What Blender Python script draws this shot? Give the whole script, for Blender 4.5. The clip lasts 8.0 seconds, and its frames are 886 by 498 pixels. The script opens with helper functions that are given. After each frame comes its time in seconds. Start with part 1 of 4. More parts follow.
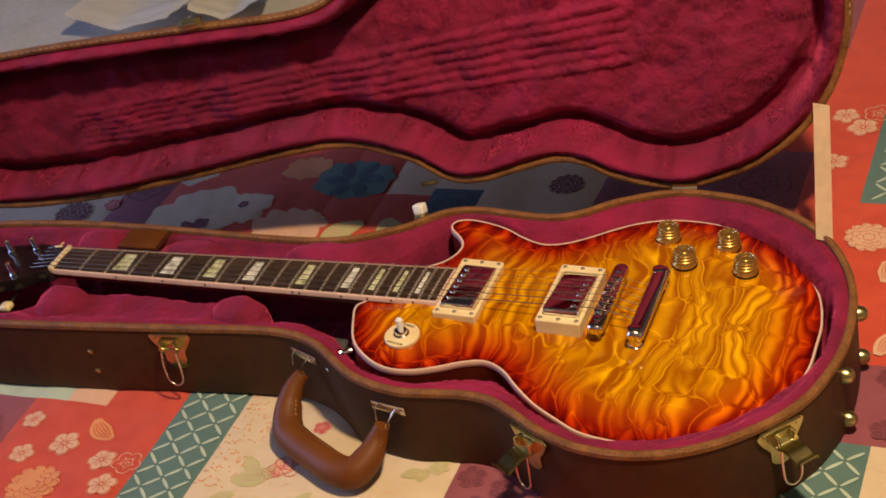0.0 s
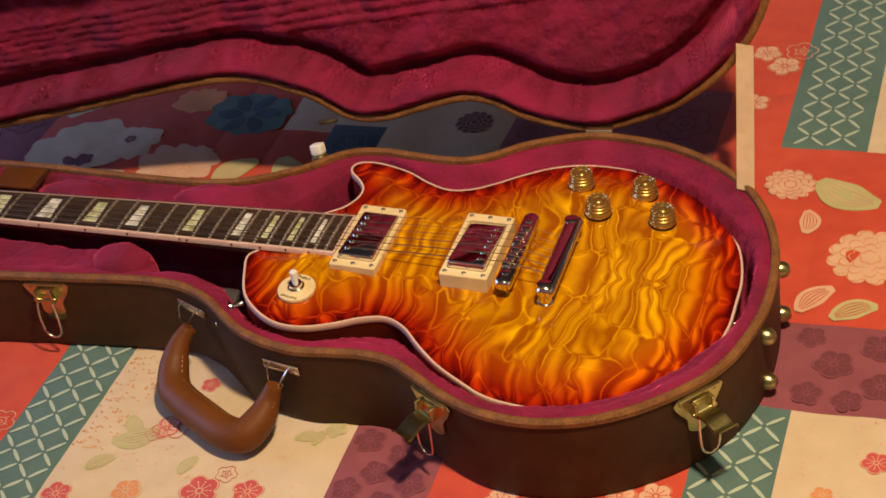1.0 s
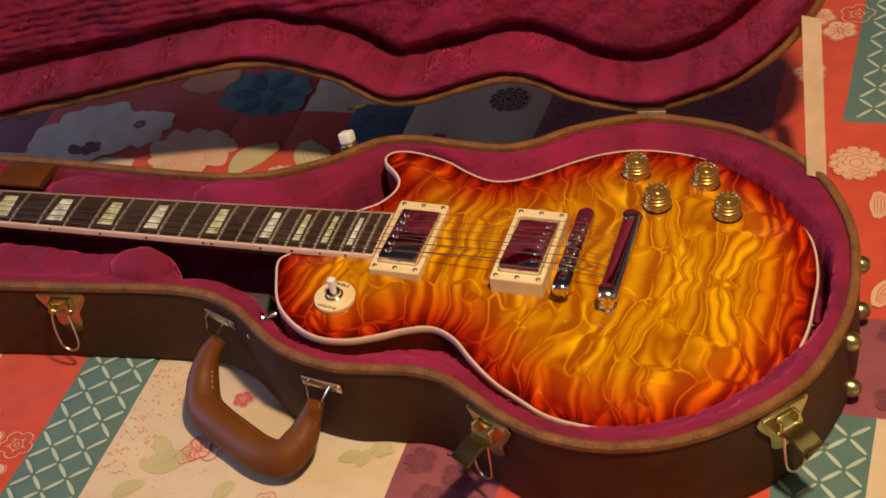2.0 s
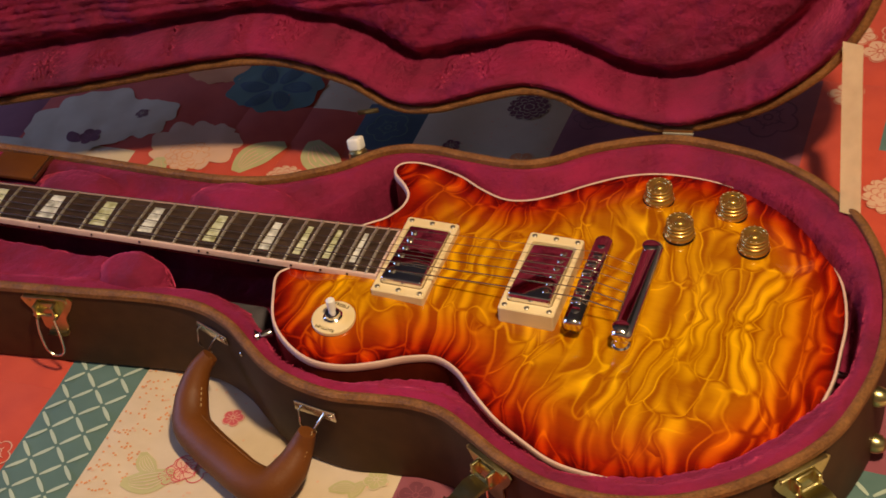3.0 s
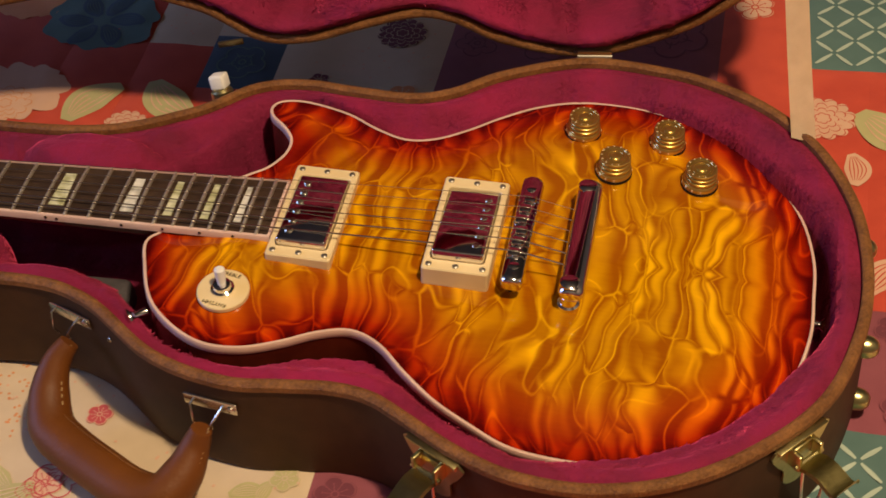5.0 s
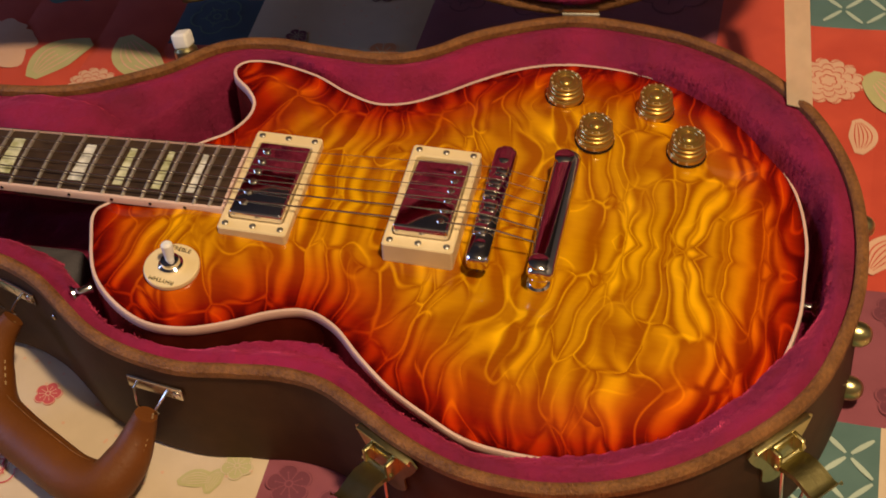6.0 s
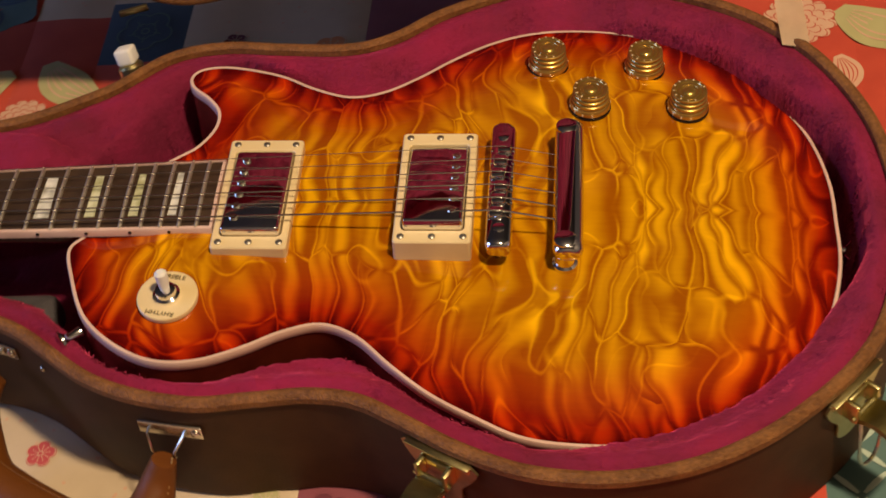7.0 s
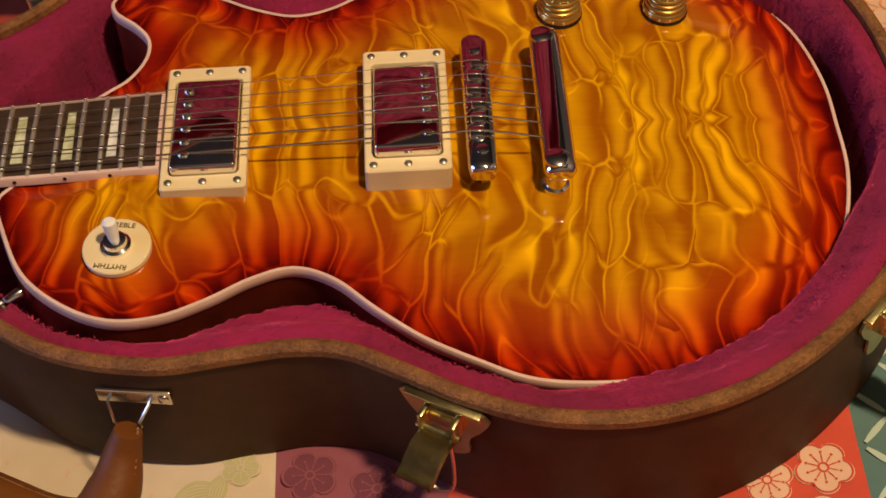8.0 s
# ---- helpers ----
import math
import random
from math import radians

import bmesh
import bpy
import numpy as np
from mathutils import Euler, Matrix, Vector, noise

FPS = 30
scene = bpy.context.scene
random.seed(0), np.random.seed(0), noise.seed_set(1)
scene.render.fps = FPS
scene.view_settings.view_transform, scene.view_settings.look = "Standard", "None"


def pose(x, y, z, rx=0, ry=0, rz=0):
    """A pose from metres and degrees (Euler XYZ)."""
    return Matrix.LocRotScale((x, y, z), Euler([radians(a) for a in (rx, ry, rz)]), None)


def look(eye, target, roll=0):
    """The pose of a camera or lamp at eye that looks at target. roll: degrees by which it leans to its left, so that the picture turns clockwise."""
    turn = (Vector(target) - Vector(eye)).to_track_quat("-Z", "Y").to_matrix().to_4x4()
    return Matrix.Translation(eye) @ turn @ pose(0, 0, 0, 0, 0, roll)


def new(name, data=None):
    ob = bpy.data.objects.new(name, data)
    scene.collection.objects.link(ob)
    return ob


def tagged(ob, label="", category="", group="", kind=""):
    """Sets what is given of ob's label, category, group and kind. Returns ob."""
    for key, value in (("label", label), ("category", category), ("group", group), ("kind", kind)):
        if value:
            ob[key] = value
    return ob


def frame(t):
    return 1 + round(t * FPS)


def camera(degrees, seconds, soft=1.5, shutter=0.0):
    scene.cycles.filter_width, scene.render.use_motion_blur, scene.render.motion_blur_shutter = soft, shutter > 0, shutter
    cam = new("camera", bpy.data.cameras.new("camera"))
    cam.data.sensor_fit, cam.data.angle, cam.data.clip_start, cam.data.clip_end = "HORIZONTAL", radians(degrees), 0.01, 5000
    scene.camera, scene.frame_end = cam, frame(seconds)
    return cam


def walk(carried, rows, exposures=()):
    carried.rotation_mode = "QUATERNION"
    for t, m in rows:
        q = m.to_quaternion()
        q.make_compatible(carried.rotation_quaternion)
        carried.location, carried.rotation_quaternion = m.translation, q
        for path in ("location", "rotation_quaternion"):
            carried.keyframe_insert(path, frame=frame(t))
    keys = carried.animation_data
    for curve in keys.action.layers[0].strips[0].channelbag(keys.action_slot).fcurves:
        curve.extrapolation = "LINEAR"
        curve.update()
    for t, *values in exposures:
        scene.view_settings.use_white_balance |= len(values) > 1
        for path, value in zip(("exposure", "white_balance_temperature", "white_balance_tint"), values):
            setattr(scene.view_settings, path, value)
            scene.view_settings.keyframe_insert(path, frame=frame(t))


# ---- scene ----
cam = camera(31.1, 8.0, soft=1.6, shutter=.5)
PATH = [
    (0, (1.01, -1.127, 1.064), (0.302, 0.333, -0.105), -8.6),
    (0.5, (1.007, -1.081, 1.049), (0.331, 0.359, -0.163), -7.1),
    (1, (0.978, -1.033, 1.027), (0.393, 0.402, -0.238), -5.9),
    (1.5, (0.919, -0.976, 1.008), (0.367, 0.433, -0.299), -7.0),
    (2, (0.888, -0.932, 1.006), (0.332, 0.452, -0.326), -7.2),
    (2.2, (0.884, -0.91, 1.01), (0.332, 0.469, -0.329), -6.6),
    (3.3, (0.846, -0.839, 0.98), (0.282, 0.506, -0.387), -4.7),
    (3.5, (0.824, -0.833, 0.972), (0.291, 0.525, -0.396), -4.6),
    (4, (0.742, -0.795, 0.93), (0.402, 0.618, -0.444), -1.2),
    (4.5, (0.7, -0.781, 0.894), (0.451, 0.619, -0.513), 0.4),
    (5.8, (0.751, -0.674, 0.845), (0.446, 0.652, -0.621), -0.2),
    (6, (0.754, -0.67, 0.838), (0.446, 0.639, -0.642), -0.9),
    (6.5, (0.724, -0.671, 0.814), (0.478, 0.65, -0.668), -1.9),
    (7, (0.657, -0.646, 0.785), (0.523, 0.695, -0.693), -2.8),
    (7.5, (0.585, -0.609, 0.744), (0.609, 0.686, -0.78), -1.3),
    (8, (0.582, -0.593, 0.721), (0.642, 0.688, -0.814), 0.1),
]
# settle: the guitar's own frame into the world; the bedspread is at z = 0 and the case stands on it
SETTLE = pose(.62, 0, .08, 0, 4.5, 0) @ pose(-.62, 0, -.11)
walk(cam, [(t, SETTLE @ look(eye, target, roll)) for t, eye, target, roll in PATH], [(0, .10), (2.2, .05), (4, -.05), (6, -.10), (8, -.14)])

# ---- light ----
world = bpy.data.worlds.new("room_air")
scene.world = world
world.use_nodes = True
world.node_tree.nodes["Background"].inputs[0].default_value = (.45, .5, .62, 1)
world.node_tree.nodes["Background"].inputs[1].default_value = .06
LAMP = (1.18, -.46, 1.76)
lamp = new("ceiling_bulb", bpy.data.lights.new("ceiling_bulb", "POINT"))
lamp.data.shadow_soft_size, lamp.data.energy = .06, 146
lamp.data.color = (1.0, .75, .47)
lamp.location = LAMP
tagged(lamp, kind="structure")
# unseen cool fill beyond the foot of the bed, added for bluish shadows
cool_fill = new("cool_fill_lamp", bpy.data.lights.new("cool_fill_lamp", "AREA"))
cool_fill.data.shape, cool_fill.data.size, cool_fill.data.size_y, cool_fill.data.energy = "RECTANGLE", 1.3, 1.1, 37
cool_fill.data.color = (.36, .50, 1.0)
cool_fill.matrix_world = look((-2.17, -.40, .85), (0, -.30, .6))
tagged(cool_fill, kind="structure")


# ---- materials ----
def material(name, colour, rough=.5, metal=0., **more):
    m = bpy.data.materials.new(name)
    m.use_nodes = True
    b = m.node_tree.nodes["Principled BSDF"]
    b.inputs["Base Color"].default_value = (*colour, 1)
    b.inputs["Roughness"].default_value, b.inputs["Metallic"].default_value = rough, metal
    for k, v in more.items():
        b.inputs[k.replace("_", " ")].default_value = v
    return m


def node(m, kind, **ins):
    n = m.node_tree.nodes.new(kind)
    for k, v in ins.items():
        n.inputs[k].default_value = v
    return n


def link(m, a, b):
    m.node_tree.links.new(a, b)


def ramp(m, fac, stops):
    r = m.node_tree.nodes.new("ShaderNodeValToRGB")
    while len(r.color_ramp.elements) < len(stops):
        r.color_ramp.elements.new(.5)
    for e, (p, c) in zip(r.color_ramp.elements, stops):
        e.position, e.color = p, (*c, 1)
    link(m, fac, r.inputs[0])
    return r.outputs[0]


def maths(m, op, a, b=None, c=None):
    n = m.node_tree.nodes.new("ShaderNodeMath")
    n.operation = op
    for i, v in enumerate((a, b, c)):
        if v is None:
            continue
        if isinstance(v, (int, float)):
            n.inputs[i].default_value = v
        else:
            link(m, v, n.inputs[i])
    return n.outputs[0]


def mottle(m, scale, dark, light, bump=0., bumpscale=None, detail=6, roughs=None, dist=.002):
    """Two scales of colour variation and a fine relief, in object space."""
    b = m.node_tree.nodes["Principled BSDF"]
    co = node(m, "ShaderNodeTexCoord").outputs["Object"]
    n1, n2 = node(m, "ShaderNodeTexNoise", Scale=scale, Detail=detail), node(m, "ShaderNodeTexNoise", Scale=scale * .13, Detail=2)
    link(m, co, n1.inputs["Vector"]), link(m, co, n2.inputs["Vector"])
    f = maths(m, "ADD", maths(m, "MULTIPLY", n1.outputs[0], .55), maths(m, "MULTIPLY", n2.outputs[0], .45))
    link(m, ramp(m, f, ((.32, dark), (.68, light))), b.inputs["Base Color"])
    if roughs:
        r = node(m, "ShaderNodeMapRange", **{"To Min": roughs[0], "To Max": roughs[1]})
        link(m, n2.outputs[0], r.inputs[0]), link(m, r.outputs[0], b.inputs["Roughness"])
    if bump:
        n3 = node(m, "ShaderNodeTexNoise", Scale=bumpscale or scale * 2, Detail=5)
        link(m, co, n3.inputs["Vector"])
        bp = node(m, "ShaderNodeBump", Strength=bump, Distance=dist)
        link(m, n3.outputs[0], bp.inputs["Height"]), link(m, bp.outputs[0], b.inputs["Normal"])
    return m


CEILING = mottle(material("dull_ceiling_paint", (.08, .075, .07), .9), 6, (.06, .055, .05), (.09, .085, .08), .1, 120)
PLUSH = mottle(material("crimson_plush", (.2, .01, .05), .9, Sheen_Weight=.6, Sheen_Roughness=.45, Sheen_Tint=(1., .09, .22, 1)),
               22, (.095, .0014, .019), (.285, .004, .056), .55, 170, 8, None, .003)
TOLEX = mottle(material("brown_tolex", (.04, .02, .01), .6, Specular_IOR_Level=.22), 60, (.044, .017, .006), (.074, .031, .011), .35, 900, 4, (.5, .7), .0006)
TRIM = mottle(material("tan_leather_trim", (.2, .1, .04), .6, Specular_IOR_Level=.35), 420, (.10, .034, .008), (.31, .13, .036), 1., 900, 6, (.38, .7), .0016)
LEATHER = mottle(material("tan_handle_leather", (.2, .08, .03), .45, Specular_IOR_Level=.3), 26, (.092, .026, .004), (.158, .048, .006), .35, 340, 6, (.42, .6), .0009)
BRASS = mottle(material("brass", (.6, .5, .22), .4, 1.), 70, (.36, .31, .13), (.66, .58, .29), .3, 420, 5, (.2, .42), .0005)
STEEL = mottle(material("nickel_wire", (.6, .56, .48), .25, 1.), 60, (.5, .47, .40), (.72, .68, .6))
CHROME = mottle(material("chrome", (.8, .8, .8), .06, 1.), 50, (.74, .72, .72), (.86, .84, .84), 0, None, 3, (.03, .10))
CREAM = mottle(material("cream_plastic", (.75, .6, .35), .35), 45, (.68, .52, .27), (.80, .64, .37), .05, 400, 4, (.28, .42), .0003)
BINDING = mottle(material("cream_binding", (.7, .5, .35), .3), 60, (.60, .40, .32), (.74, .52, .43), 0, None, 3, (.2, .35))
ROSEWOOD = mottle(material("rosewood", (.03, .016, .01), .5), 120, (.022, .012, .007), (.066, .038, .022), .2, 500, 6, (.4, .6), .0003)
DARKWOOD = mottle(material("cherry_mahogany", (.09, .012, .006), .2), 60, (.06, .008, .004), (.13, .02, .008), 0, None, 4, (.15, .28))
BLACK = mottle(material("black_lacquer", (.008, .007, .007), .2), 30, (.006, .005, .005), (.014, .011, .010), 0, None, 3, (.12, .3))
LINING = mottle(material("grey_pocket_cloth", (.06, .055, .06), .9), 60, (.035, .03, .035), (.085, .075, .08), .4, 500)
GOLD = mottle(material("gold_knob", (.75, .5, .14), .22, .85, Coat_Weight=1., Coat_Roughness=.05), 70, (.38, .24, .05), (.62, .42, .11), 0, None, 3, (.24, .40))
FRETWIRE = mottle(material("worn_fret_wire", (.7, .66, .58), .42, .9), 90, (.60, .55, .47), (.80, .75, .66))
AGED = mottle(material("aged_nickel", (.3, .28, .25), .42, .9), 120, (.22, .20, .17), (.40, .37, .32))
PEARL = material("pearloid", (.7, .7, .55), .3)
STRAP = mottle(material("cream_webbing", (.65, .5, .32), .85), 80, (.70, .52, .31), (.84, .65, .42), .5, 1400, 4, None, .0006)
THREAD = mottle(material("tan_thread", (.4, .26, .12), .7), 200, (.30, .19, .08), (.42, .27, .12))
PAPER = mottle(material("white_paper", (.8, .78, .74), .7), 9, (.72, .70, .66), (.82, .80, .76), .2, 30)
THROW = mottle(material("grey_throw", (.2, .19, .18), .9), 120, (.40, .385, .36), (.52, .50, .47), .5, 700, 6, None, .002)
PLASTER = mottle(material("warm_wall_paint", (.6, .56, .5), .8), 6, (.17, .15, .13), (.21, .19, .165), .1, 120)
CARPET = mottle(material("dark_carpet", (.12, .1, .09), .95), 60, (.08, .07, .06), (.14, .12, .10), .5, 300)


def pearloid(m):
    b = m.node_tree.nodes["Principled BSDF"]
    co = node(m, "ShaderNodeTexCoord").outputs["Object"]
    v = node(m, "ShaderNodeTexVoronoi", Scale=130.)
    n = node(m, "ShaderNodeTexNoise", Scale=210., Detail=4)
    link(m, co, v.inputs["Vector"]), link(m, co, n.inputs["Vector"])
    f = maths(m, "ADD", maths(m, "MULTIPLY", v.outputs["Distance"], .6), maths(m, "MULTIPLY", n.outputs[0], .7))
    tint = node(m, "ShaderNodeObjectInfo").outputs["Random"]
    a = ramp(m, f, ((.25, (.22, .21, .10)), (.55, (.42, .42, .22)), (.85, (.66, .66, .46))))
    c = ramp(m, f, ((.25, (.20, .19, .17)), (.55, (.48, .47, .40)), (.85, (.78, .76, .68))))
    mix = m.node_tree.nodes.new("ShaderNodeMix")
    mix.data_type = "RGBA"
    link(m, maths(m, "GREATER_THAN", tint, .55), mix.inputs[0]), link(m, a, mix.inputs[6]), link(m, c, mix.inputs[7])
    link(m, mix.outputs[2], b.inputs["Base Color"])


pearloid(PEARL)


def quilted_maple():
    """Cherry sunburst over book-matched quilted maple: tall puffs across the grain, mirrored about the centre seam,
    their sheen put into the colour.
    """
    m = material("cherry_sunburst_maple", (.6, .2, .02), .42, Coat_Weight=1., Coat_Roughness=.05, Coat_IOR=1.5, Specular_IOR_Level=.0)
    b = m.node_tree.nodes["Principled BSDF"]
    co = node(m, "ShaderNodeTexCoord").outputs["Object"]
    s = m.node_tree.nodes.new("ShaderNodeSeparateXYZ")
    link(m, co, s.inputs[0])
    ay = maths(m, "ABSOLUTE", s.outputs[1])

    def plane(x, y, z=0.):
        c = m.node_tree.nodes.new("ShaderNodeCombineXYZ")
        link(m, x, c.inputs[0]), link(m, y, c.inputs[1])
        c.inputs[2].default_value = z
        return c.outputs[0]

    def wave(scale, where, depth=0.):
        n = node(m, "ShaderNodeTexNoise", Scale=scale, Detail=depth)
        link(m, where, n.inputs["Vector"])
        return n.outputs[0]

    def between(value, lo, hi):
        r = node(m, "ShaderNodeMapRange", **{"From Min": lo, "From Max": hi})
        r.interpolation_type = "SMOOTHSTEP"
        link(m, value, r.inputs[0])
        return r.outputs[0]

    def times(*vs):
        out = vs[0]
        for v in vs[1:]:
            out = maths(m, "MULTIPLY", out, v)
        return out

    def plus(*vs):
        out = vs[0]
        for v in vs[1:]:
            out = maths(m, "ADD", out, v)
        return out

    flat = plane(s.outputs[0], times(ay, .8))
    bend, curl = maths(m, "SUBTRACT", wave(15., flat), .5), maths(m, "SUBTRACT", wave(50., flat), .5)
    xw = plus(s.outputs[0], times(bend, .045), times(curl, .0120))
    yw = times(plus(ay, times(maths(m, "SUBTRACT", wave(30., plane(s.outputs[0], ay, 4.)), .5), .06)), .37)

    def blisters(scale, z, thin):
        """Long quilted blisters: a fine bright crest round each, and side-lit sheen as colour that rises on one flank
        and fades down the other.
        """
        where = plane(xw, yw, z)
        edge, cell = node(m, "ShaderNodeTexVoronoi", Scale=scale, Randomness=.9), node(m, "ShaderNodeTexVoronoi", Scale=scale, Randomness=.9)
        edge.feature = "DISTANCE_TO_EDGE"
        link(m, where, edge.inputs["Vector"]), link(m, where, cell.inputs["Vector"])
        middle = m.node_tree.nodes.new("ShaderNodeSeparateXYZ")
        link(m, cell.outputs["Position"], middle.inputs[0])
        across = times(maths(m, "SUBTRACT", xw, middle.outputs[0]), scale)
        # painted sheen: each blister lighter on one flank, as if lit from the side
        silk_sheen = times(between(across, -.46, -.12), between(across, .36, -.06))
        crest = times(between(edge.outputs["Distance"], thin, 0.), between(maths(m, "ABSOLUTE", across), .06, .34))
        return crest, silk_sheen, between(edge.outputs["Distance"], .0, .14)

    def folds(scale, z, thin):
        """Closed curls where a blister turns over."""
        n = wave(scale, plane(xw, times(yw, .9), z))
        return between(maths(m, "ABSOLUTE", maths(m, "SUBTRACT", n, .5)), thin, 0.)

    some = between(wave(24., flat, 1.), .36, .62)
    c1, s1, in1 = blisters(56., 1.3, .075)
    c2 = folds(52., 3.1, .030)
    # satin streaks, again sheen laid in as colour
    silk_sheen = between(wave(80., plane(xw, times(yw, .5), 7.)), .44, .70)
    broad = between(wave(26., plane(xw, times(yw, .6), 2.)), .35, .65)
    fig = plus(times(c1, plus(times(some, .54), .02)), times(s1, in1, plus(times(broad, .46), .32)), times(c2, plus(times(maths(m, "SUBTRACT", 1., some), .36), .02)), times(silk_sheen, .20))
    fine = node(m, "ShaderNodeTexNoise", Scale=420., Detail=3.)
    stretch = node(m, "ShaderNodeMapping")
    stretch.inputs["Scale"].default_value = (.16, 1.0, 1)
    link(m, co, stretch.inputs[0]), link(m, stretch.outputs[0], fine.inputs["Vector"])
    fig = maths(m, "ADD", fig, maths(m, "MULTIPLY", maths(m, "SUBTRACT", fine.outputs[0], .5), .13))
    edge = node(m, "ShaderNodeAttribute")
    edge.attribute_name = "from_edge"
    d = maths(m, "ADD", edge.outputs["Fac"], maths(m, "MULTIPLY", maths(m, "SUBTRACT", fig, .40), .011))
    d = maths(m, "DIVIDE", d, .085)
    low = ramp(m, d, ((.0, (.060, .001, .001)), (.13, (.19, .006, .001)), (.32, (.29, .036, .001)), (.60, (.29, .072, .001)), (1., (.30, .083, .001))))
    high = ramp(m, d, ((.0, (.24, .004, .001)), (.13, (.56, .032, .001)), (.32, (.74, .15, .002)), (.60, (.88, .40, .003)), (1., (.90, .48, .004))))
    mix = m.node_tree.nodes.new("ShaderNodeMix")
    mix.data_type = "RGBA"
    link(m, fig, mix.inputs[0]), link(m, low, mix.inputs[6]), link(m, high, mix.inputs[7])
    link(m, mix.outputs[2], b.inputs["Base Color"])
    return m


MAPLE = quilted_maple()


def cloth(name, dark, light):
    return mottle(material(name, light, .85, Sheen_Weight=.15), 40, dark, light, .3, 1500, 6, None, .0005)


RED = cloth("red_print_cotton", (.46, .045, .022), (.60, .075, .035))
TEAL = cloth("teal_print_cotton", (.070, .135, .125), (.10, .18, .165))
ECRU = cloth("cream_print_cotton", (.56, .43, .29), (.66, .52, .36))
PLUM = cloth("plum_print_cotton", (.21, .048, .068), (.28, .072, .095))
NAVY = cloth("blue_print_cotton", (.035, .07, .11), (.055, .10, .15))
PINK = cloth("pale_pink_ink", (.62, .36, .24), (.70, .44, .30))
MINT = cloth("pale_teal_ink", (.36, .44, .36), (.46, .54, .44))
LEAF = cloth("pale_green_ink", (.42, .38, .17), (.52, .47, .23))
ROSE = cloth("rose_ink", (.48, .06, .07), (.58, .10, .10))
VIOLET = cloth("deep_plum_ink", (.13, .024, .042), (.17, .036, .056))
OCHRE = cloth("orange_ink", (.62, .22, .08), (.70, .30, .12))


# ---- mesh helpers ----
def part(name, bm, mat, parent=None, label="", smooth=True, m=None):
    me = bpy.data.meshes.new(name)
    bmesh.ops.recalc_face_normals(bm, faces=bm.faces)
    bm.to_mesh(me)
    bm.free()
    me.materials.append(mat)
    if smooth:
        me.shade_smooth()
        me.set_sharp_from_angle(angle=radians(38))
    ob = new(name, me)
    if parent:
        ob.parent = parent
    if m is not None:
        ob.matrix_basis = m
    if label:
        tagged(ob, label)
    return ob


def again(ob, m, parent=None):
    """Another object on the same mesh."""
    o = new(ob.name.split(".")[0], ob.data)
    o.parent = parent or ob.parent
    o.matrix_basis = m
    return o


def empty(name, m=None, **tags):
    e = new(name)
    if m is not None:
        e.matrix_basis = m
    return tagged(e, **tags)


def box(x0, x1, y0, y1, z0, z1, bevel=0., seg=2):
    bm = bmesh.new()
    bmesh.ops.create_cube(bm, size=1, matrix=Matrix.LocRotScale(((x0 + x1) / 2, (y0 + y1) / 2, (z0 + z1) / 2), None, (x1 - x0, y1 - y0, z1 - z0)))
    if bevel:
        bmesh.ops.bevel(bm, geom=bm.edges[:], offset=bevel, segments=seg, profile=.5, affect="EDGES")
    return bm


def turned(profile, seg=24, cap=True, axis=None):
    """A profile of (radius, height) turned round z."""
    bm = bmesh.new()
    rings = [[bm.verts.new((r * math.cos(2 * math.pi * k / seg), r * math.sin(2 * math.pi * k / seg), z)) for k in range(seg)] for r, z in profile]
    for a, b in zip(rings, rings[1:]):
        for k in range(seg):
            bm.faces.new((a[k], a[(k + 1) % seg], b[(k + 1) % seg], b[k]))
    if cap:
        bm.faces.new(rings[0][::-1])
        bm.faces.new(rings[-1])
    if axis is not None:
        bmesh.ops.transform(bm, matrix=axis, verts=bm.verts)
    return bm


def tube(points, radius, seg=8, closed=False, flat=1.):
    """A round bar along points; radius may be one number or one for each point."""
    bm = bmesh.new()
    pts = [Vector(p) for p in points]
    rad = radius if isinstance(radius, (list, tuple)) else [radius] * len(pts)
    n, rings, up = len(pts), [], None
    for i, p in enumerate(pts):
        a = pts[i - 1] if (i or closed) else p
        c = pts[(i + 1) % n] if (i < n - 1 or closed) else p
        t = (c - a).normalized()
        if up is None:
            up = t.orthogonal().normalized()
        up = (up - t * up.dot(t)).normalized()
        side = t.cross(up)
        rings.append([bm.verts.new(p + rad[i] * (math.cos(2 * math.pi * k / seg) * up + flat * math.sin(2 * math.pi * k / seg) * side)) for k in range(seg)])
    for i in range(n if closed else n - 1):
        a, b = rings[i], rings[(i + 1) % n]
        for k in range(seg):
            bm.faces.new((a[k], a[(k + 1) % seg], b[(k + 1) % seg], b[k]))
    if not closed:
        bm.faces.new(rings[0][::-1]), bm.faces.new(rings[-1])
    return bm


def join(*bms):
    out = bmesh.new()
    for b in bms:
        me = bpy.data.meshes.new("tmp")
        b.to_mesh(me)
        b.free()
        out.from_mesh(me)
        bpy.data.meshes.remove(me)
    return out


def moved(bm, m):
    bmesh.ops.transform(bm, matrix=m, verts=bm.verts)
    return bm


def spline(P, n=8, closed=True):
    P = [np.array(p, float) for p in P]
    out, N = [], len(P)
    for i in range(N if closed else N - 1):
        a = P[i - 1] if closed or i else P[0]
        b, c = P[i], P[(i + 1) % N]
        d = P[(i + 2) % N] if closed or i + 2 < N else P[-1]
        for k in range(n):
            t = k / n
            out.append(.5 * (2 * b + (c - a) * t + (2 * a - 5 * b + 4 * c - d) * t * t + (3 * b - a - 3 * c + d) * t ** 3))
    if not closed:
        out.append(P[-1])
    return np.array(out)


